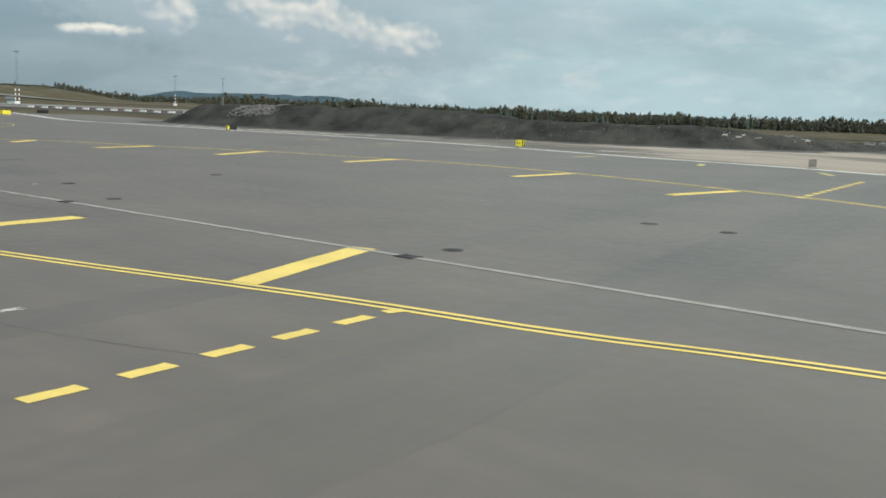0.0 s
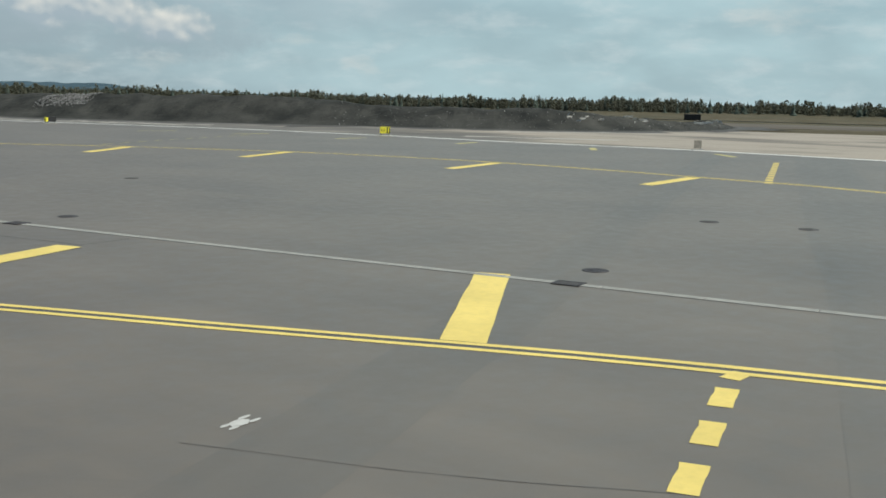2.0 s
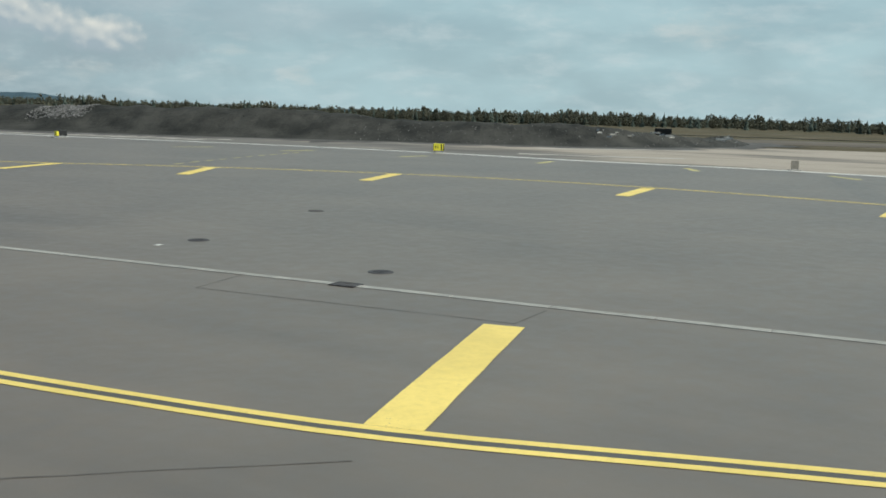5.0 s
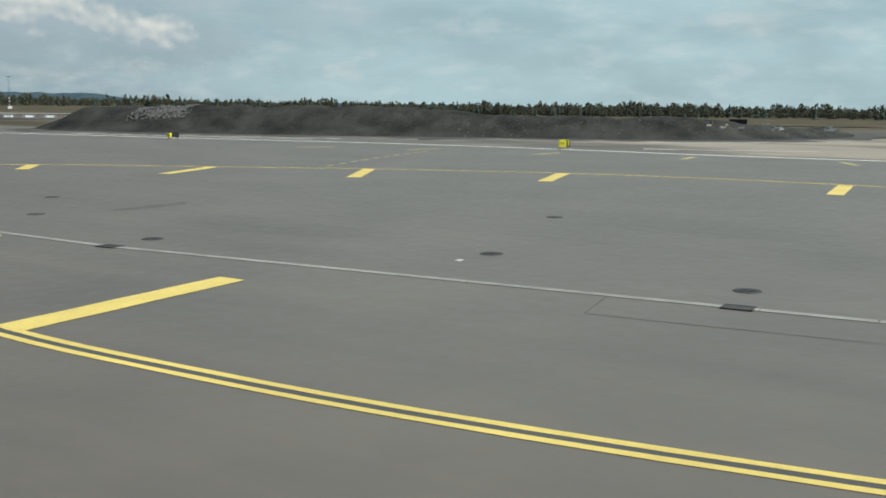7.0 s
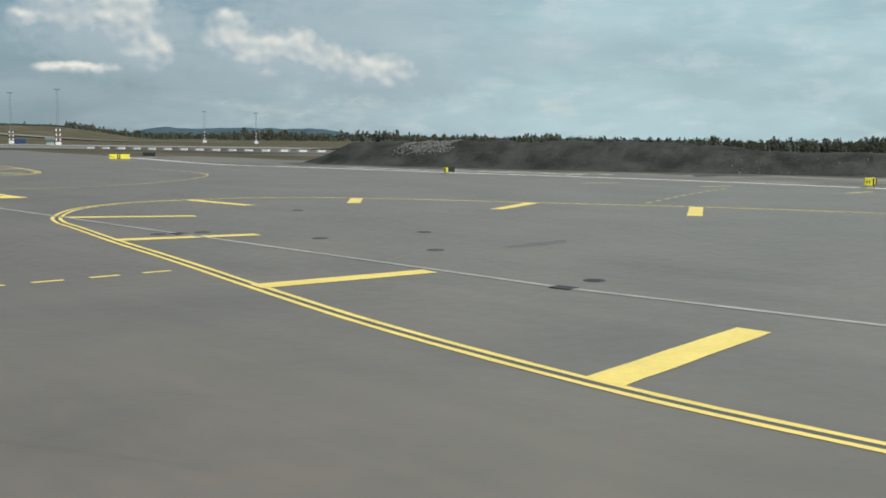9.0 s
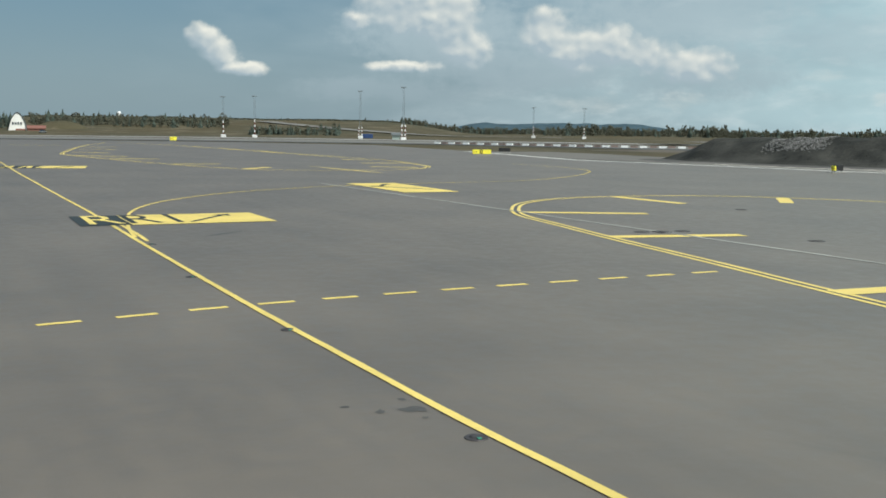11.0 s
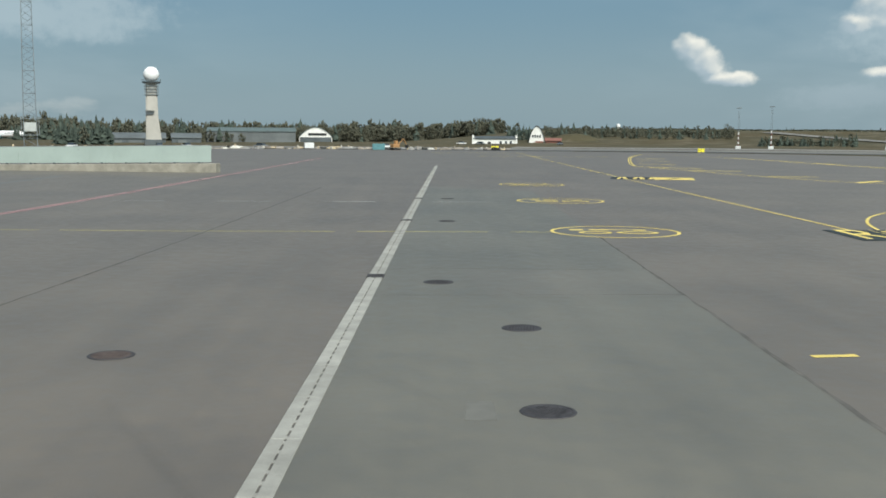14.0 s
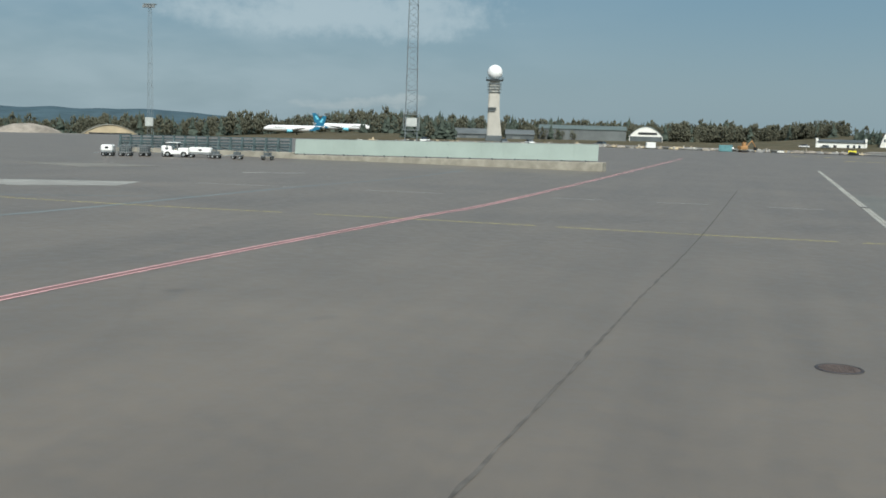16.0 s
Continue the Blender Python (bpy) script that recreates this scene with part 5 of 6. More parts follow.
def gable_shed(name, label, a, b, depth, eave, ridge, z, wall, roof, door=None, bays=0):
    """A shed whose long side runs from a to b; it reaches back from there."""
    m, L = frame_at(a, b)
    root = thing(name, label, "building", Matrix.Translation((0, 0, z)) @ m)
    for x in (0, L - 0.2):
        bm = bmesh.new()
        vs = [bm.verts.new((xx, yy, zz)) for xx in (x, x + 0.2) for yy, zz in ((0, -2), (depth, -2), (depth, eave), (depth / 2, ridge), (0, eave))]
        bm.faces.new(vs[:5]), bm.faces.new(vs[9:4:-1])
        for k in range(5):
            bm.faces.new((vs[k], vs[(k + 1) % 5], vs[5 + (k + 1) % 5], vs[5 + k]))
        bmesh.ops.recalc_face_normals(bm, faces=bm.faces)
        part("gable_wall", bm, wall, root)
    for y in (0, depth - 0.2):
        bm = bmesh.new()
        box(bm, 0.2, y, -2, L - 0.2, y + 0.2, eave)
        part("side_wall", bm, wall, root)
    for s in (0, 1):
        bm = bmesh.new()
        y0, y1 = (-0.5, depth / 2) if s == 0 else (depth + 0.5, depth / 2)
        vs = [bm.verts.new(p) for p in ((-0.4, y0, eave - 0.15), (L + 0.4, y0, eave - 0.15), (L + 0.4, y1, ridge), (-0.4, y1, ridge), (-0.4, y0, eave + 0.15), (L + 0.4, y0, eave + 0.15), (L + 0.4, y1, ridge + 0.3), (-0.4, y1, ridge + 0.3))]
        for q in ((0, 1, 2, 3), (4, 5, 6, 7), (0, 1, 5, 4), (1, 2, 6, 5), (2, 3, 7, 6), (3, 0, 4, 7)):
            bm.faces.new([vs[i] for i in q])
        bmesh.ops.recalc_face_normals(bm, faces=bm.faces)
        part("roof", bm, roof, root)
    for k in range(bays):
        bm = bmesh.new()
        x = L * (k + 0.5) / bays
        box(bm, x - 0.25, -0.14, -2, x + 0.25, 0.02, eave - 0.3)
        part("rib", bm, wall, root)
    if door:
        for x, w, h, mat, nm in door:
            bm = bmesh.new()
            box(bm, x, -0.12, -2, x + w, 0.05, h, 0.03)
            part(nm, bm, mat, root)
    return root


gable_shed("grey_shed", "long grey ribbed sheet metal hangar", (-344.23, 497.28), (-304.75, 520.44), 26, 6.2, 8.0, -0.5, M_SHEET, M_ROOF_G, bays=24)
gable_shed("low_hangar", "low dark grey hangar behind the tower", (-361.69, 435.89), (-338.20, 453.09), 20, 1.9, 4.3, 0.0, M_SHEET_D, M_SHEET, [(4, 5, 0.9, M_SHEET, "door"), (12, 6, 0.9, M_SHEET, "door")])
gable_shed("low_hangar", "low dark grey hangar behind the tower", (-336.15, 455.02), (-324.92, 463.14), 20, 2.2, 4.2, 0.0, M_SHEET_D, M_SHEET, [(3, 4, 1.0, M_SHEET, "door")])
gable_shed("small_hut", "small white hut with pale roof", (-369.86, 430.17), (-363.21, 435.14), 8, 2.0, 2.9, 0.0, M_WALLWHITE, M_PLASTIC)
gable_shed("white_house", "long low white building with grey roof", (-193.75, 487.62), (-175.04, 493.59), 9, 3.0, 3.8, -0.2, M_WALLWHITE, M_SHEET_D, [(6.5, 1.4, 1.6, M_DARK, "doorway"), (12.0, 1.0, 1.9, M_GLASS, "window"), (14.5, 1.0, 1.9, M_GLASS, "window"), (16.6, 1.0, 1.9, M_GLASS, "window")])
parapet = thing("gable_parapet", "white gable parapet of the long low building", "wall", kind="structure")
for px, py in ((-193.96, 487.43), (-174.95, 493.48)):
    bm = bmesh.new()
    box(bm, -0.45, -0.3, -1, 0.45, 9.0, 4.6, 0.05)
    part("end_wall", bm, M_WALLWHITE, parapet, at=pose(px, py, -0.2, 0, 0, 19.4))
gable_shed("red_shed", "low red shed beside the pointed white hall", (-165.37, 509.27), (-158.41, 511.24), 6, 2.4, 3.4, -0.5, M_BRICKRED, M_BRICKRED)
gable_shed("equipment_hut", "small pale equipment hut near the masts", (-10.02, 376.15), (-7.65, 376.10), 2.5, 1.6, 2.0, 0.0, M_LIME, M_SHEET)


def arch_hall(name, label, a, b, depth, z, base, rise, front, roof, pointed=False, door=None, windows=()):
    """A hall with a curved roof; its front runs from a to b."""
    m, L = frame_at(a, b)
    root = thing(name, label, "building", Matrix.Translation((0, 0, z)) @ m)
    n, outline = 22, []
    for k in range(n + 1):
        t = k / n
        u = abs(2 * t - 1)
        hgt = (1 - u ** 1.9) ** 0.95 if not pointed else (1 - u ** 2.1)
        outline.append((t * L, base + rise * hgt))
    bm = bmesh.new()
    vs = [bm.verts.new((0, 0, -3))] + [bm.verts.new((x, 0, h)) for x, h in outline] + [bm.verts.new((L, 0, -3))]
    bm.faces.new(vs)
    inner = [bm.verts.new((v.co.x, 0.3, v.co.z)) for v in vs]
    bm.faces.new(inner[::-1])
    for k in range(len(vs)):
        bm.faces.new((vs[k], vs[(k + 1) % len(vs)], inner[(k + 1) % len(vs)], inner[k]))
    bmesh.ops.recalc_face_normals(bm, faces=bm.faces)
    part("front_wall", bm, front, root)
    bm = bmesh.new()
    c = Vector((L / 2, 0, base))
    prev = None
    for x, h in outline:
        p, q = Vector((x, 0, h)), c + (Vector((x, 0, h)) - c) * 1.045
        ring = [bm.verts.new(v) for v in ((p.x, -0.4, p.z), (q.x, -0.4, q.z), (q.x, depth, q.z), (p.x, depth, p.z))]
        if prev:
            for k in range(4):
                bm.faces.new((prev[k], prev[(k + 1) % 4], ring[(k + 1) % 4], ring[k]))
        prev = ring
    bmesh.ops.recalc_face_normals(bm, faces=bm.faces)
    part("roof", bm, roof, root)
    bm = bmesh.new()
    vs = [bm.verts.new((0, depth, -3))] + [bm.verts.new((x, depth, h)) for x, h in outline] + [bm.verts.new((L, depth, -3))]
    bm.faces.new(vs)
    part("back_wall", bm, front, root)
    if door:
        for x0, x1, z0, z1, mat, nm in door:
            bm = bmesh.new()
            box(bm, x0 * L, -0.25, z0, x1 * L, 0.1, z1, 0.03)
            part(nm, bm, mat, root)
    return root


arch_hall("arched_hangar", "white arched hangar front with green roof", (-317.39, 547.65), (-301.24, 555.99), 30, -0.6, 3.4, 5.4, M_WALLWHITE, M_ROOF_G, door=[(0.27, 0.83, 4.4, 5.6, M_DARK, "window_band"), (0.02, 0.98, -2.5, 3.3, M_SHEET_D, "door")])
arch_hall("pointed_hall", "white pointed arch hall with dark windows", (-173.90, 509.55), (-166.10, 511.79), 20, 0.0, 0.0, 8.6, M_WALLWHITE, M_SHEET_D, True, door=[(0.22, 0.30, 3.4, 4.6, M_GLASS, "window"), (0.36, 0.44, 3.4, 4.6, M_GLASS, "window"), (0.50, 0.58, 3.4, 4.6, M_GLASS, "window"), (0.64, 0.72, 3.4, 4.6, M_GLASS, "window"), (0.40, 0.88, -1.5, 1.7, M_BRICKRED, "door")])
arch_hall("barrel_hangar", "tan barrel-roofed hangar in the distance", (-401.14, 260.42), (-389.35, 278.01), 40, -4.4, 2.2, 4.0, M_TAN, M_TANROOF, door=[(0.12, 0.88, 2.3, 3.1, M_DARK, "window_band"), (0.1, 0.9, -2.0, 1.6, M_TAN, "door")])


def grass_shelter(label, x, y, z, rx, ry, h, turn, mat):
    """An earth-covered shelter: a smooth low dome of turf."""
    root = thing("earth_shelter", label, "shelter", pose(x, y, z, 0, 0, turn))
    bm = bmesh.new()
    bmesh.ops.create_grid(bm, x_segments=28, y_segments=18, size=1.0)
    for v in bm.verts:
        r = math.hypot(v.co.x, v.co.y)
        hh = h * max(0.0, 1 - r ** 2.2) ** 0.8 if r < 1 else -1.0
        v.co = Vector((v.co.x * rx, v.co.y * ry, hh + 0.25 * noise.noise((v.co.x * 5, v.co.y * 5, 0)) * (hh > 0)))
    part("turf", bm, mat, root)


grass_shelter("grass-covered shelter beside the pointed hall", -157.78, 534.01, -0.4, 15, 9, 5.8, 18, M_GROUND)
grass_shelter("pale earth-covered shelter in the distance", -410.55, 243.00, -5.0, 16, 9, 6.6, 60, M_GRAVEL)


def ball_tower(x, y):
    root = thing("water_tower", "small white rounded tower on the heath", "tower", pose(x, y, 6.0))
    bm = bmesh.new()
    tube(bm, (0, 0, 0), (0, 0, 7.5), 1.5, 1.7, 16)
    part("shaft", bm, M_WALLWHITE, root)
    bm = bmesh.new()
    bmesh.ops.create_uvsphere(bm, u_segments=20, v_segments=10, radius=1.75, matrix=Matrix.Translation((0, 0, 8.2)))
    part("dome", bm, M_DOME, root)


ball_tower(-221.71, 960.95)

gable_shed("tan_annex", "flat tan annex beside the barrel-roofed hangar", (-406.86, 254.11), (-402.16, 259.95), 12, 2.2, 2.4, -4.6, M_TAN, M_TANROOF)


# ------------------------------------------------------------------ aircraft
def airliner(x, y, z, turn, label, fin):
    """A twin-engined jet, 39 m long, nose towards local -x."""
    root = thing("airliner", label, "aircraft", pose(x, y, z, 0, 0, turn), "parked airliners")
    prof = [(-19.5, 0.15, -0.5), (-18.8, 0.8, -0.45), (-17.5, 1.35, -0.25), (-15.5, 1.85, 0.0), (-12, 2.0, 0.0), (8, 2.0, 0.0), (12, 1.75, 0.3), (16, 1.0, 0.85), (19, 0.4, 1.25), (19.5, 0.15, 1.3)]
    bm, rings = bmesh.new(), []
    for px, r, pz in prof:
        rings.append([bm.verts.new((px, r * math.sin(k * math.pi / 9), pz + r * math.cos(k * math.pi / 9))) for k in range(18)])
    for a, b in zip(rings, rings[1:]):
        for k in range(18):
            f = bm.faces.new((a[k], b[k], b[(k + 1) % 18], a[(k + 1) % 18]))
            f.smooth = True
    bm.faces.new(rings[0]), bm.faces.new(rings[-1])
    bmesh.ops.recalc_face_normals(bm, faces=bm.faces)
    part("fuselage", bm, M_SKIN, root)

    def plate(name, pts, thick, mat, axis=1, lab=""):
        b = bmesh.new()
        lo = [b.verts.new(Vector(p) - (Vector((0, thick, 0)) if axis == 1 else Vector((0, 0, thick)))) for p in pts]
        hi = [b.verts.new(Vector(p) + (Vector((0, thick, 0)) if axis == 1 else Vector((0, 0, thick)))) for p in pts]
        b.faces.new(lo), b.faces.new(hi[::-1])
        for k in range(len(pts)):
            b.faces.new((lo[k], lo[(k + 1) % len(pts)], hi[(k + 1) % len(pts)], hi[k]))
        bmesh.ops.recalc_face_normals(b, faces=b.faces)
        return part(name, b, mat, root, lab)

    plate("fin", [(10.5, 0, 1.7), (13.5, 0, 2.4), (18.0, 0, 8.4), (20.6, 0, 8.4), (18.6, 0, 1.6)], 0.14, M_TEALFIN, lab="turquoise tail fin")
    plate("fin_mark", [(15.8, 0, 4.4), (17.6, 0, 6.8), (18.6, 0, 6.6), (17.4, 0, 4.0)], 0.17, M_LIGHTFIN, lab="light shape on the fin")
    plate("tail_band", [(9.0, 0, -1.2), (13.5, 0, 1.7), (18.0, 0, 1.4), (17.0, 0, 0.2), (12.5, 0, -1.3)], 1.78, M_TEALFIN, lab="turquoise rear fuselage")
    for s in (-1, 1):
        plate("wing", [(-4, s * 1.8, -0.9), (2.5, s * 1.8, -0.9), (7.5, s * 16.5, 0.6), (5.8, s * 16.5, 0.6)], 0.22, M_SKIN, 2)
        plate("tailplane", [(15, s * 0.6, 1.2), (18, s * 0.6, 1.2), (19.6, s * 6, 1.8), (18.3, s * 6, 1.8)], 0.12, M_SKIN, 2)
        b = bmesh.new()
        tube(b, (-4.6, s * 5.2, -1.75), (-1.0, s * 5.2, -1.6), 1.05, 0.75, 16)
        part("engine", b, M_LIGHTFIN, root, "turquoise engine pod")
        b = bmesh.new()
        for dy in (-0.4, 0.4):
            tube(b, (1.5, s * 2.9 + dy - 0.15, -3.4), (1.5, s * 2.9 + dy + 0.15, -3.4), 0.55, n=14)
        tube(b, (1.5, s * 2.9, -3.4), (1.5, s * 2.9, -1.0), 0.12)
        part("main_gear", b, M_TYRE, root)
        b = bmesh.new()
        for k in range(6):
            box(b, -12.0 + k * 0.9, s * 2.03 - 0.02, 0.15, -11.4 + k * 0.9, s * 2.03 + 0.02, 0.95)
        part("title_bar", b, M_GREY, root, "grey title shapes")
        b = bmesh.new()
        for k in range(40):
            box(b, -14.0 + k * 0.55, s * 1.985 - 0.02, 0.25, -13.75 + k * 0.55, s * 1.985 + 0.02, 0.6) if not 3 < k < 13 else None
        part("cabin_window", b, M_GLASS, root)
    b = bmesh.new()
    tube(b, (-14.5, -0.25, -3.5), (-14.5, 0.25, -3.5), 0.45, n=14)
    tube(b, (-14.5, 0, -3.5), (-14.5, 0, -1.4), 0.1)
    part("nose_gear", b, M_TYRE, root)
    b = bmesh.new()
    box(b, -18.4, -0.75, 0.05, -17.7, 0.75, 0.5)
    part("cockpit_window", b, M_GLASS, root)


def ang(a, b):
    return math.degrees(math.atan2(b[1] - a[1], b[0] - a[0]))


airliner(-530.03, 497.62, land(-530.03, 497.62) + 3.95, ang((-543.96, 483.80), (-516.09, 512.62)), "white airliner with turquoise tail parked far off", 0)
airliner(-525.29, 537.42, land(-525.29, 537.42) + 3.95, ang((-510.07, 544.90), (-540.71, 522.97)), "second white airliner with turquoise engines far off", 1)


# ------------------------------------------------------------------ ground equipment
def wheel(parent, x, y, r, w=0.16):
    bm = bmesh.new()
    tube(bm, (x, y - w / 2, r), (x, y + w / 2, r), r, n=16)
    tyre = part("wheel", bm, M_TYRE, parent)
    bm = bmesh.new()
    tube(bm, (x, y - w / 2 - 0.01, r), (x, y + w / 2 + 0.01, r), r * 0.5, n=12)
    part("rim", bm, M_STEEL, tyre)


def tug(x, y, turn, label):
    root = thing("baggage_tractor", label, "vehicle", pose(x, y, 0, 0, 0, turn), "airport vehicles")
    bm = bmesh.new()
    box(bm, -1.3, -0.62, 0.28, 1.3, 0.62, 0.72, 0.06)
    box(bm, -1.3, -0.6, 0.7, -0.2, 0.6, 0.98, 0.08)
    part("body", bm, M_PLASTIC, root)
    for sx in (-0.15, 0.95):
        for sy in (-0.55, 0.55):
            bm = bmesh.new()
            tube(bm, (sx, sy, 0.7), (sx, sy, 1.5), 0.04)
            part("cab_post", bm, M_GREY, root)
    bm = bmesh.new()
    box(bm, -0.3, -0.62, 1.48, 1.1, 0.62, 1.55, 0.02)
    part("cab_roof", bm, M_PLASTIC, root)
    bm = bmesh.new()
    box(bm, -0.2, -0.53, 0.75, -0.16, 0.53, 1.45)
    part("windscreen", bm, M_GLASS, root)
    for sx in (-0.8, 0.85):
        for sy in (-0.62, 0.62):
            wheel(root, sx, sy, 0.3)


def dolly(x, y, turn, label, load, h=0.8, L=1.6):
    root = thing("baggage_cart", label, "cart", pose(x, y, 0, 0, 0, turn), "baggage carts")
    bm = bmesh.new()
    box(bm, -L / 2, -0.6, 0.36, L / 2, 0.6, 0.46, 0.02)
    tube(bm, (-L / 2, 0, 0.4), (-L / 2 - 0.8, 0, 0.3), 0.035)
    part("bed", bm, M_GREY, root)
    for sx in (-L / 2 + 0.3, L / 2 - 0.3):
        for sy in (-0.5, 0.5):
            wheel(root, sx, sy, 0.2, 0.12)
    if load == "cage":
        bm = bmesh.new()
        for k in range(7):
            xx = -L / 2 + k * L / 6
            for sy in (-0.58, 0.58):
                tube(bm, (xx, sy, 0.46), (xx, sy, 0.46 + h), 0.03, n=5)
        for zz in (0.46 + h * 0.35, 0.46 + h * 0.7):
            for sy in (-0.58, 0.58):
                tube(bm, (-L / 2, sy, zz), (L / 2, sy, zz), 0.025, n=5)
        part("cage", bm, M_GREY, root)
        bm = bmesh.new()
        box(bm, -L / 2, -0.6, 0.46 + h, L / 2, 0.6, 0.5 + h, 0.01)
        part("roof", bm, M_GREY, root)
        bm = bmesh.new()
        box(bm, -L / 2 + 0.15, -0.5, 0.46, L / 2 - 0.2, 0.5, 0.46 + h * 0.8, 0.03)
        part("curtain", bm, M_FENCE_D, root)
    elif load == "tank":
        bm = bmesh.new()
        box(bm, -L / 2 + 0.05, -0.62, 0.46, L / 2 - 0.05, 0.62, 0.46 + h, 0.14)
        part("white_box", bm, M_PLASTIC, root)
        bm = bmesh.new()
        box(bm, -0.1, -0.64, 0.46 + h * 0.45, 0.2, -0.60, 0.46 + h * 0.75)
        part("panel", bm, M_DARK, root)
    else:
        bm = bmesh.new()
        tube(bm, (0, -0.4, 0.46), (0, -0.4, 1.0), 0.04)
        tube(bm, (0, 0.4, 0.46), (0, 0.4, 1.0), 0.04)
        tube(bm, (-0.3, -0.4, 0.9), (0.5, 0.4, 0.9), 0.05)
        box(bm, -0.35, -0.3, 0.46, 0.35, 0.3, 0.75, 0.04)
        part("frame", bm, M_SHEET_D, root)


row = ang((-133.80, 89.25), (-122.51, 98.47))
dolly(-133.39, 89.53, row, "white box trailer parked before the blast fence", "tank", 0.7, 1.3)
dolly(-132.63, 91.11, row, "grey caged baggage cart parked on the apron", "cage", 0.62, 1.4)
dolly(-132.26, 93.20, row, "grey caged baggage cart parked on the apron", "cage", 0.62, 1.2)
dolly(-130.51, 94.74, row, "white box trailer behind the baggage tractor", "tank", 0.72, 1.2)
tug(-129.52, 95.20, row + 180, "white baggage tractor with cab on the apron")
dolly(-127.47, 96.63, row, "long white box trailer on the apron", "tank", 0.62, 2.4)
dolly(-125.75, 97.18, row, "small dark tow trolley on the apron", "frame", L=1.1)
dolly(-123.53, 98.10, row, "small dark tow trolley on the apron", "frame", L=1.3)
dolly(-121.06, 100.02, row + 70, "small dark tow trolley on the apron", "frame", L=0.9)


def taxi_sign(x, y, turn, w, h, dark, label, back=False):
    """Illuminated guidance sign: a shallow box on two legs, its face towards local -y."""
    root = thing("guidance_sign", label, "airport sign", pose(x, y, 0, 0, 0, turn), "taxiway signs")
    bm = bmesh.new()
    box(bm, -w / 2, -0.12, 0.18, w / 2, 0.12, 0.18 + h, 0.03)
    part("case", bm, M_SIGNK if back else M_SIGNY, root)
    if not back:
        bm = bmesh.new()
        x0 = -w / 2 + w * dark[0]
        box(bm, x0, -0.135, 0.21, x0 + w * dark[1], -0.122, 0.15 + h)
        part("dark_panel", bm, M_SIGNK, root)
        bm = bmesh.new()
        xm = x0 + w * dark[1] / 2
        box(bm, xm - 0.05, -0.145, 0.26, xm + 0.05, -0.137, 0.12 + h)
        part("figure_bar", bm, M_SIGNY, root)
        for k in range(3):
            q = -w / 2 + 0.18 + k * 0.2
            if not x0 - 0.1 < q < x0 + w * dark[1] + 0.1:
                bm = bmesh.new()
                box(bm, q - 0.035, -0.135, 0.18 + h * 0.36, q + 0.035, -0.122, 0.18 + h * 0.64)
                part("figure_bar", bm, M_SIGNK, root)
    for s in (-1, 1):
        bm = bmesh.new()
        tube(bm, (s * w * 0.35, 0, -0.02), (s * w * 0.35, 0, 0.2), 0.04)
        part("leg", bm, M_GREY, root)
    bm = bmesh.new()
    box(bm, -w / 2 - 0.15, -0.4, -0.03, w / 2 + 0.15, 0.4, 0.03, 0.01)
    part("slab", bm, M_CONC, root)


taxi_sign(44.2, 93.6, -26, 0.95, 0.62, (0.68, 0.3), "yellow and black taxiway sign on short legs")
taxi_sign(21.53, 126.11, 20, 1.1, 0.55, (0.0, 0.0), "dark back of a taxiway sign on short legs", True)


taxi_sign(20.94, 125.81, -80, 0.5, 0.45, (0.7, 0.2), "small yellow taxiway sign beside a dark one")

taxi_sign(-5.51, 179.40, 4, 2.7, 0.62, (0.38, 0.16), "wide yellow taxiway sign with black centre")
taxi_sign(0.57, 198.29, 4, 1.9, 0.6, (0, 0), "dark back of a taxiway sign on short legs", True)
taxi_sign(-123.44, 302.96, 20, 2.0, 0.9, (0.45, 0.1), "small far yellow taxiway sign")
taxi_sign(-66.56, 289.62, 14, 1.6, 0.9, (0.45, 0.1), "small far yellow taxiway sign")

# small panel standing on the gravel, seen almost edge-on at first
panel_root = thing("marker_panel", "small weathered grey panel on a footing", "airport sign", pose(56.4, 66.0, 0, 0, 0, -30.0))
bm = bmesh.new()
box(bm, -0.3, -0.03, 0.1, 0.3, 0.03, 0.72, 0.012)
part("plate", bm, M_PLATE, panel_root)
bm = bmesh.new()
for sx in (-0.2, 0.2):
    box(bm, sx - 0.03, -0.02, 0.0, sx + 0.03, 0.02, 0.12)
part("bracket", bm, M_GREY, panel_root)
bm = bmesh.new()
box(bm, -0.42, -0.3, -0.05, 0.42, 0.3, 0.04, 0.02)
part("footing", bm, M_CONC, panel_root)

skip = thing("steel_container", "long dark steel container on the far field", "container", pose(242.37, 244.73, land(242.37, 244.73), 0, 0, -45))
bm = bmesh.new()
box(bm, -2.6, -1.1, 0.1, 2.6, 1.1, 2.5, 0.05)
part("body", bm, M_SIGNK, skip)
for k in range(9):
    bm = bmesh.new()
    box(bm, -2.4 + k * 0.58, -1.17, 0.2, -2.25 + k * 0.58, -1.09, 1.8)
    part("rib", bm, M_SIGNK, skip)


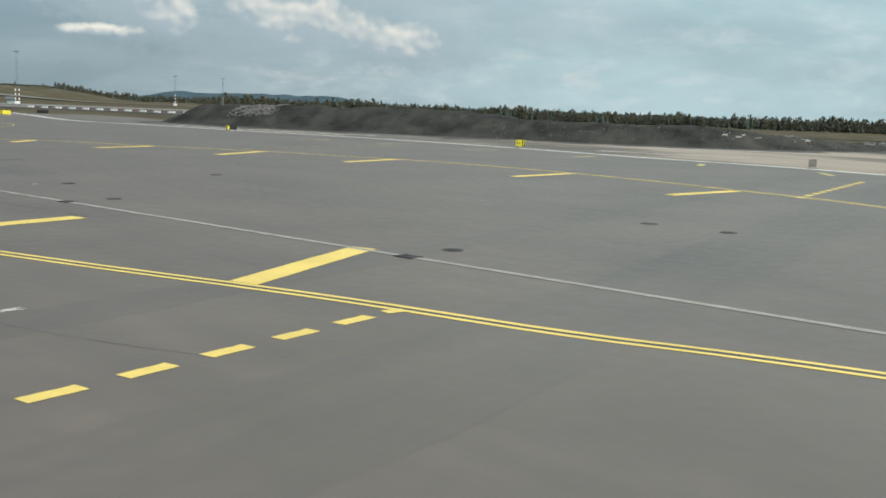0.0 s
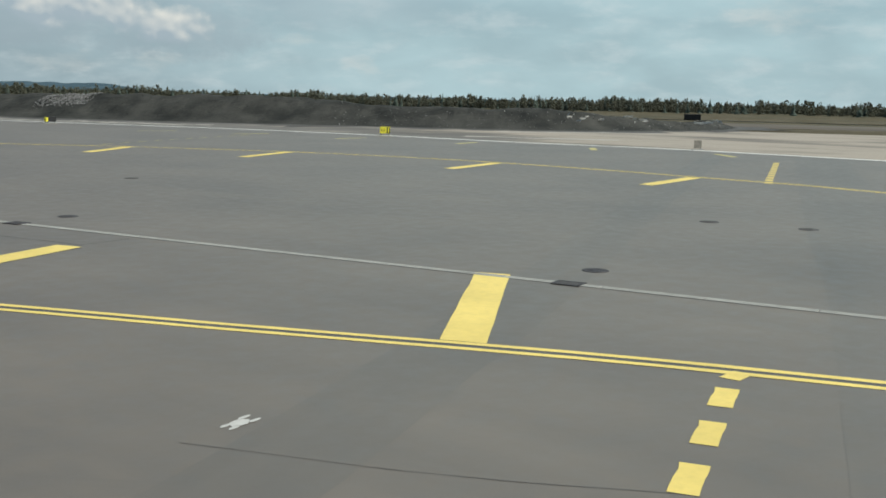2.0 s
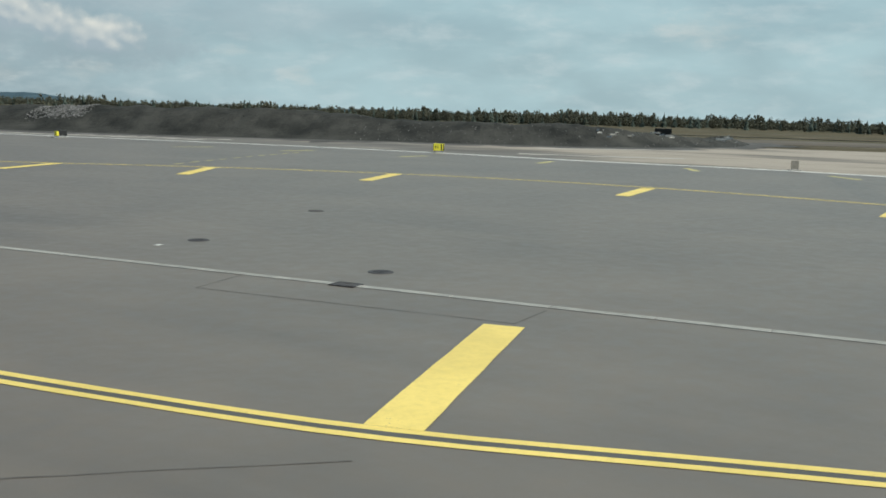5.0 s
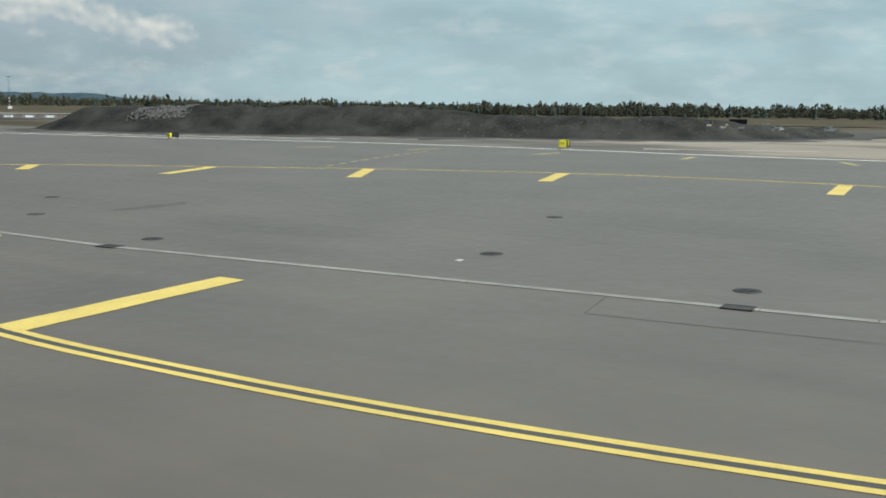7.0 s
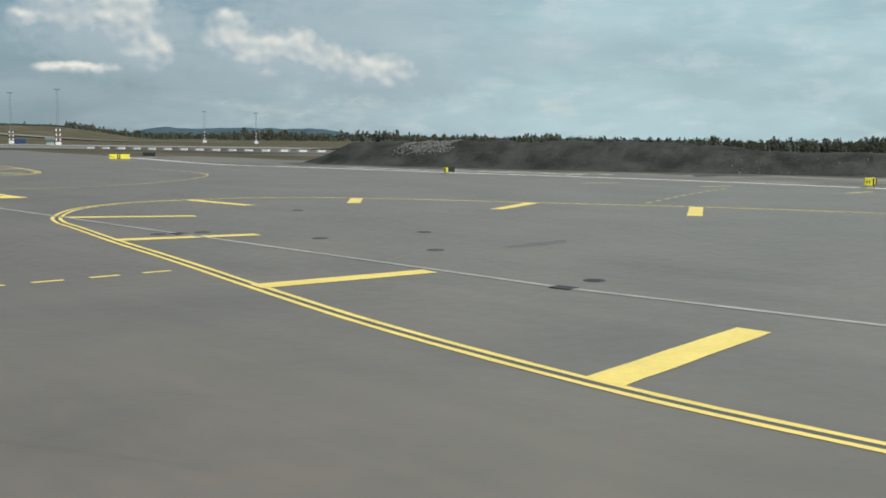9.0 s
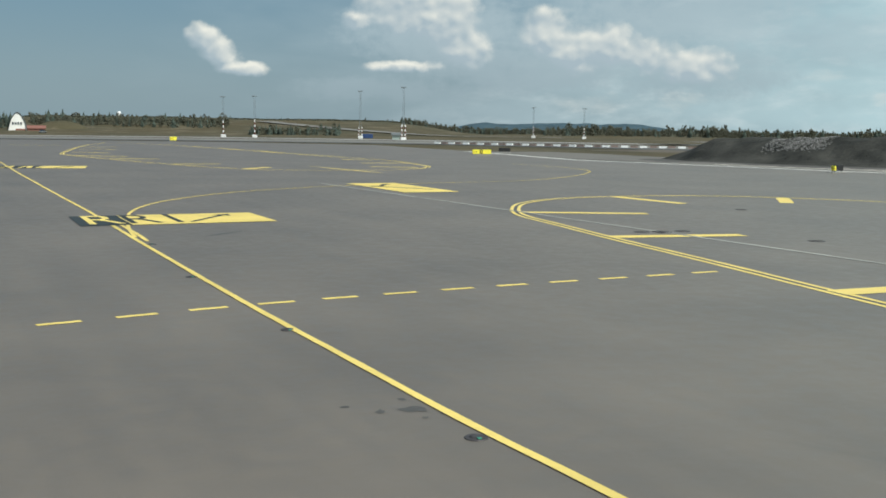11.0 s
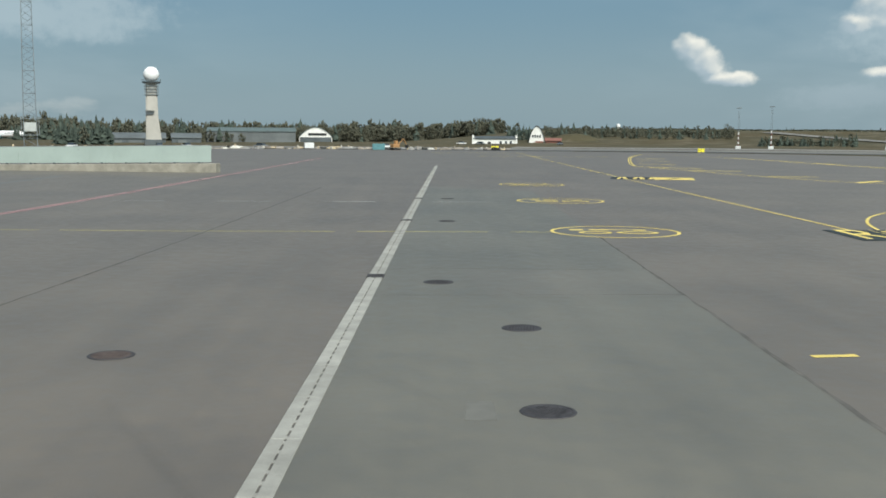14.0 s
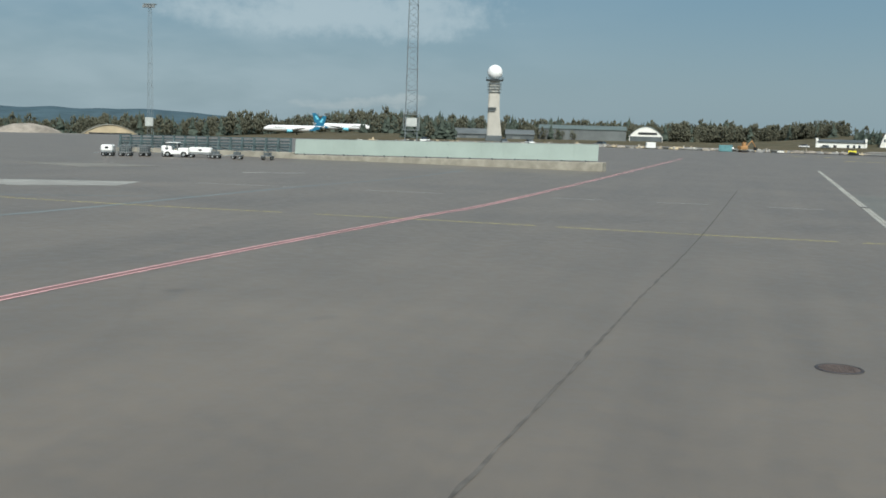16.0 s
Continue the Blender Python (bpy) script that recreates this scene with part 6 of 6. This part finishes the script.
# red and white barrier blocks beyond the apron
def barrier(mat):
    bm = bmesh.new()
    vs = [bm.verts.new((x, y, z)) for x in (-0.8, 0.8) for y, z in ((-0.3, -0.1), (0.3, -0.1), (0.26, 0.16), (0.15, 0.3), (0.13, 0.52), (-0.13, 0.52), (-0.15, 0.3), (-0.26, 0.16))]
    bm.faces.new(vs[:8][::-1]), bm.faces.new(vs[8:])
    for k in range(8):
        bm.faces.new((vs[k], vs[(k + 1) % 8], vs[8 + (k + 1) % 8], vs[8 + k]))
    bmesh.ops.recalc_face_normals(bm, faces=bm.faces)
    return mesh_of("barrier_block", bm, mat)


blocks = [barrier(M_PLASTIC), barrier(material("faded_red_plastic", (0.20, 0.15, 0.13), 0.6, vary=0.2))]


def barrier_row(a, b, gap=2.05, seed=0):
    d, rnd = Vector(b) - Vector(a), random.Random(seed)
    n = int(d.length / gap)
    for k in range(n + 1):
        p = Vector(a) + d * k / n
        ob = new("barrier_block", blocks[k % 2])
        ob.matrix_basis = pose(p.x + rnd.uniform(-0.1, 0.1), p.y + rnd.uniform(-0.1, 0.1), land(p.x, p.y) if math.hypot(p.x - CX, p.y - CY) > 235 else 0.0, 0, 0, ang(a, b) + rnd.uniform(-3, 3))
        tagged(ob, "white plastic road barrier block" if k % 2 == 0 else "faded red plastic road barrier block", "barrier", "red and white barriers", )


barrier_row((-1.98, 295.33), (34.20, 266.84), seed=1)
barrier_row((34.20, 266.84), (73.94, 251.19), seed=2)

# far pavements and tracks
M_FARCONC = material("far_concrete", (0.30, 0.29, 0.27), 0.9, vary=0.14, scale=0.05, fine=0.8, bump=0.0)
M_FARROAD = material("far_worn_road", (0.19, 0.18, 0.16), 0.9, vary=0.2, scale=0.05, fine=0.8, bump=0.0)
M_FARDARK = material("far_dark_asphalt", (0.075, 0.077, 0.075), 0.9, vary=0.2, scale=0.05, fine=0.8, bump=0.0)


def strip(name, label, pts, w, mat, lift=0.12):
    line = spline(pts, 8.0)
    bm, last = bmesh.new(), None
    for i, p in enumerate(line):
        d = (line[min(i + 1, len(line) - 1)] - line[max(i - 1, 0)]).normalized()
        nr = Vector((-d.y, d.x))
        now = []
        for k in range(5):
            q = p + nr * w * (k / 4 - 0.5)
            now.append(bm.verts.new((q.x, q.y, land(q.x, q.y) + lift)))
        if last:
            for k in range(4):
                f = bm.faces.new((last[k], now[k], now[k + 1], last[k + 1]))
                f.normal_update()
                if f.normal.z < 0:
                    f.normal_flip()
        last = now
    tagged(part(name, bm, mat), label, "pavement", kind="structure")


strip("far_taxiway", "pale concrete taxiway beyond the apron", [(-140.30, 375.48), (-80.62, 386.56), (-21.66, 371.86), (36.23, 343.67), (92.71, 316.93), (161.64, 298.95)], 26, M_FARCONC)
strip("dark_edge", "dark strip of asphalt at the apron's end", [(-207.23, 297.74), (-142.44, 299.58), (-82.77, 305.62), (-13.91, 289.62), (24.46, 260.91), (47.51, 237.11)], 14, M_FARDARK, 0.08)
strip("far_apron", "grey worn paving beyond the apron's end", [(-240, 292), (-205, 318), (-150, 330), (-90, 338), (-20, 326), (28, 290), (58, 258)], 52, M_FARROAD, 0.05)
strip("far_road", "pale road climbing over the heath", [(68.43, 478.16), (21.33, 518.85), (-16.96, 559.79), (-73.94, 641.40)], 9, M_FARROAD, 0.5)
strip("far_runway", "pale distant runway beyond the earth bank", [(64.33, 328.67), (131.43, 261.12), (205.59, 179.15), (270.28, 98.62), (329.84, -1.64)], 22, M_FARCONC)
strip("far_runway", "pale distant runway beyond the earth bank", [(104.86, 418.38), (191.77, 328.80), (290.83, 218.66), (370.23, 88.18)], 16, M_FARCONC)
strip("near_field", "bare brown field beyond the earth bank", [(33.26, 239.00), (95.74, 169.43), (150.33, 117.48), (190.10, 58.98)], 36, material("bare_field", (0.12, 0.10, 0.075), 0.95, vary=0.25, scale=0.06, fine=0.8, bump=0.0), 0.05)


# heaps of rubble and building waste along the apron's end
def waste_row():
    rnd = random.Random(77)
    mats = [M_RUBBLE, M_GRAVEL, M_STONE, M_SOIL, M_TAN]
    for k in range(70):
        t = k / 69
        az, d = 46 - 26 * t, 292 + rnd.uniform(-10, 10) + 12 * math.sin(t * 3)
        x, y = polar(az, d)
        root = thing("rubble_heap", "small pile of pale rubble and waste", "rubble", pose(x, y, land(x, y) + 0.02, 0, 0, rnd.uniform(0, 180)), "waste heaps at the apron end")
        w, h = rnd.uniform(0.9, 2.6), rnd.uniform(0.25, 0.8)
        bm = bmesh.new()
        bmesh.ops.create_icosphere(bm, subdivisions=2, radius=1.0)
        for v in bm.verts:
            n0 = 1 + 0.4 * noise.noise(v.co * 1.7 + Vector((k, 0, 0)))
            v.co = Vector((v.co.x * w * n0, v.co.y * w * 0.6 * n0, max(-0.1, v.co.z * h * n0)))
        part("mound", bm, mats[rnd.choice((0, 1, 1, 2, 2, 3, 4))], root)
        for _ in range(3):
            px, py, s = rnd.uniform(-w, w), rnd.uniform(-w * 0.5, w * 0.5), rnd.uniform(0.12, 0.4)
            bm = bmesh.new()
            box(bm, px - s, py - s * 0.4, 0, px + s, py + s * 0.4, rnd.uniform(0.2, h + 0.3), 0.02, Matrix.Rotation(rnd.uniform(-0.3, 0.3), 4, "X"))
            part("broken_slab", bm, mats[rnd.choice((0, 1, 4))], root)


waste_row()


def container(x, y, turn, mat, label, L=3.2):
    root = thing("site_container", label, "container", pose(x, y, land(x, y), 0, 0, turn), "site containers")
    bm = bmesh.new()
    box(bm, -L / 2, -0.8, 0.1, L / 2, 0.8, 1.7, 0.05)
    part("body", bm, mat, root)
    for k in range(int(L / 0.5)):
        bm = bmesh.new()
        q = -L / 2 + 0.25 + k * 0.5
        box(bm, q - 0.08, -0.86, 0.25, q + 0.08, -0.78, 1.55)
        part("rib", bm, mat, root)


container(-147.60, 279.16, 27, M_TEAL, "teal site container among the rubble")
container(-175.84, 293.90, 35, M_PLASTIC, "white site cabin among the rubble", 2.6)
container(-17.63, 416.36, 0, M_BLUE, "blue site container beside a mast", 4.2)


def excavator(x, y, turn):
    root = thing("excavator", "orange excavator working among the rubble", "excavator", pose(x, y, land(x, y), 0, 0, turn))
    for s in (-0.75, 0.75):
        bm = bmesh.new()
        box(bm, -1.2, s - 0.22, 0.0, 1.2, s + 0.22, 0.6, 0.18)
        part("track", bm, M_TYRE, root)
    bm = bmesh.new()
    box(bm, -1.2, -0.85, 0.7, 0.9, 0.85, 1.6, 0.12)
    part("body", bm, M_ORANGE, root)
    bm = bmesh.new()
    box(bm, 0.1, 0.05, 1.5, 1.0, 0.85, 2.5, 0.1)
    cab = part("cab", bm, M_ORANGE, root)
    bm = bmesh.new()
    box(bm, 0.98, 0.15, 1.65, 1.02, 0.75, 2.35)
    part("windscreen", bm, M_GLASS, cab)
    for a, b in (((0.8, -0.2, 1.4), (2.4, -0.2, 3.0)), ((2.4, -0.2, 3.0), (3.6, -0.2, 1.4))):
        bm = bmesh.new()
        tube(bm, a, b, 0.16, 0.12, 6)
        part("arm", bm, M_ORANGE, root)
    bm = bmesh.new()
    box(bm, 3.3, -0.6, 0.6, 3.9, 0.2, 1.4, 0.1)
    part("bucket", bm, M_SIGNK, root)


excavator(-143.94, 281.64, 60)


def car(x, y, turn, mat, label):
    root = thing("car", label, "car", pose(x, y, land(x, y), 0, 0, turn), "parked cars")
    bm = bmesh.new()
    box(bm, -2.1, -0.85, 0.3, 2.1, 0.85, 0.85, 0.12)
    part("body", bm, mat, root)
    bm = bmesh.new()
    vs = box(bm, -1.3, -0.75, 0.85, 1.2, 0.75, 1.45)
    for v in vs:
        if v.co.z > 1.2:
            v.co.x *= 0.72
    part("glasshouse", bm, M_GLASS, root)
    for sx in (-1.3, 1.3):
        for sy in (-0.8, 0.8):
            wheel(root, sx, sy, 0.32)


rnd = random.Random(5)
for k, (az, d) in enumerate(((42.5, 300), (38.2, 312), (36.8, 315), (33.0, 318), (26.4, 322), (20.5, 470), (21.5, 475), (16.2, 470))):
    x, y = polar(az, d)
    car(x, y, rnd.uniform(0, 180), (M_PLASTIC, M_GREY)[k % 2], ("white", "grey")[k % 2] + " car parked beyond the apron")
car(198.84, 339.36, -30, M_PLASTIC, "white car on the far airfield road")
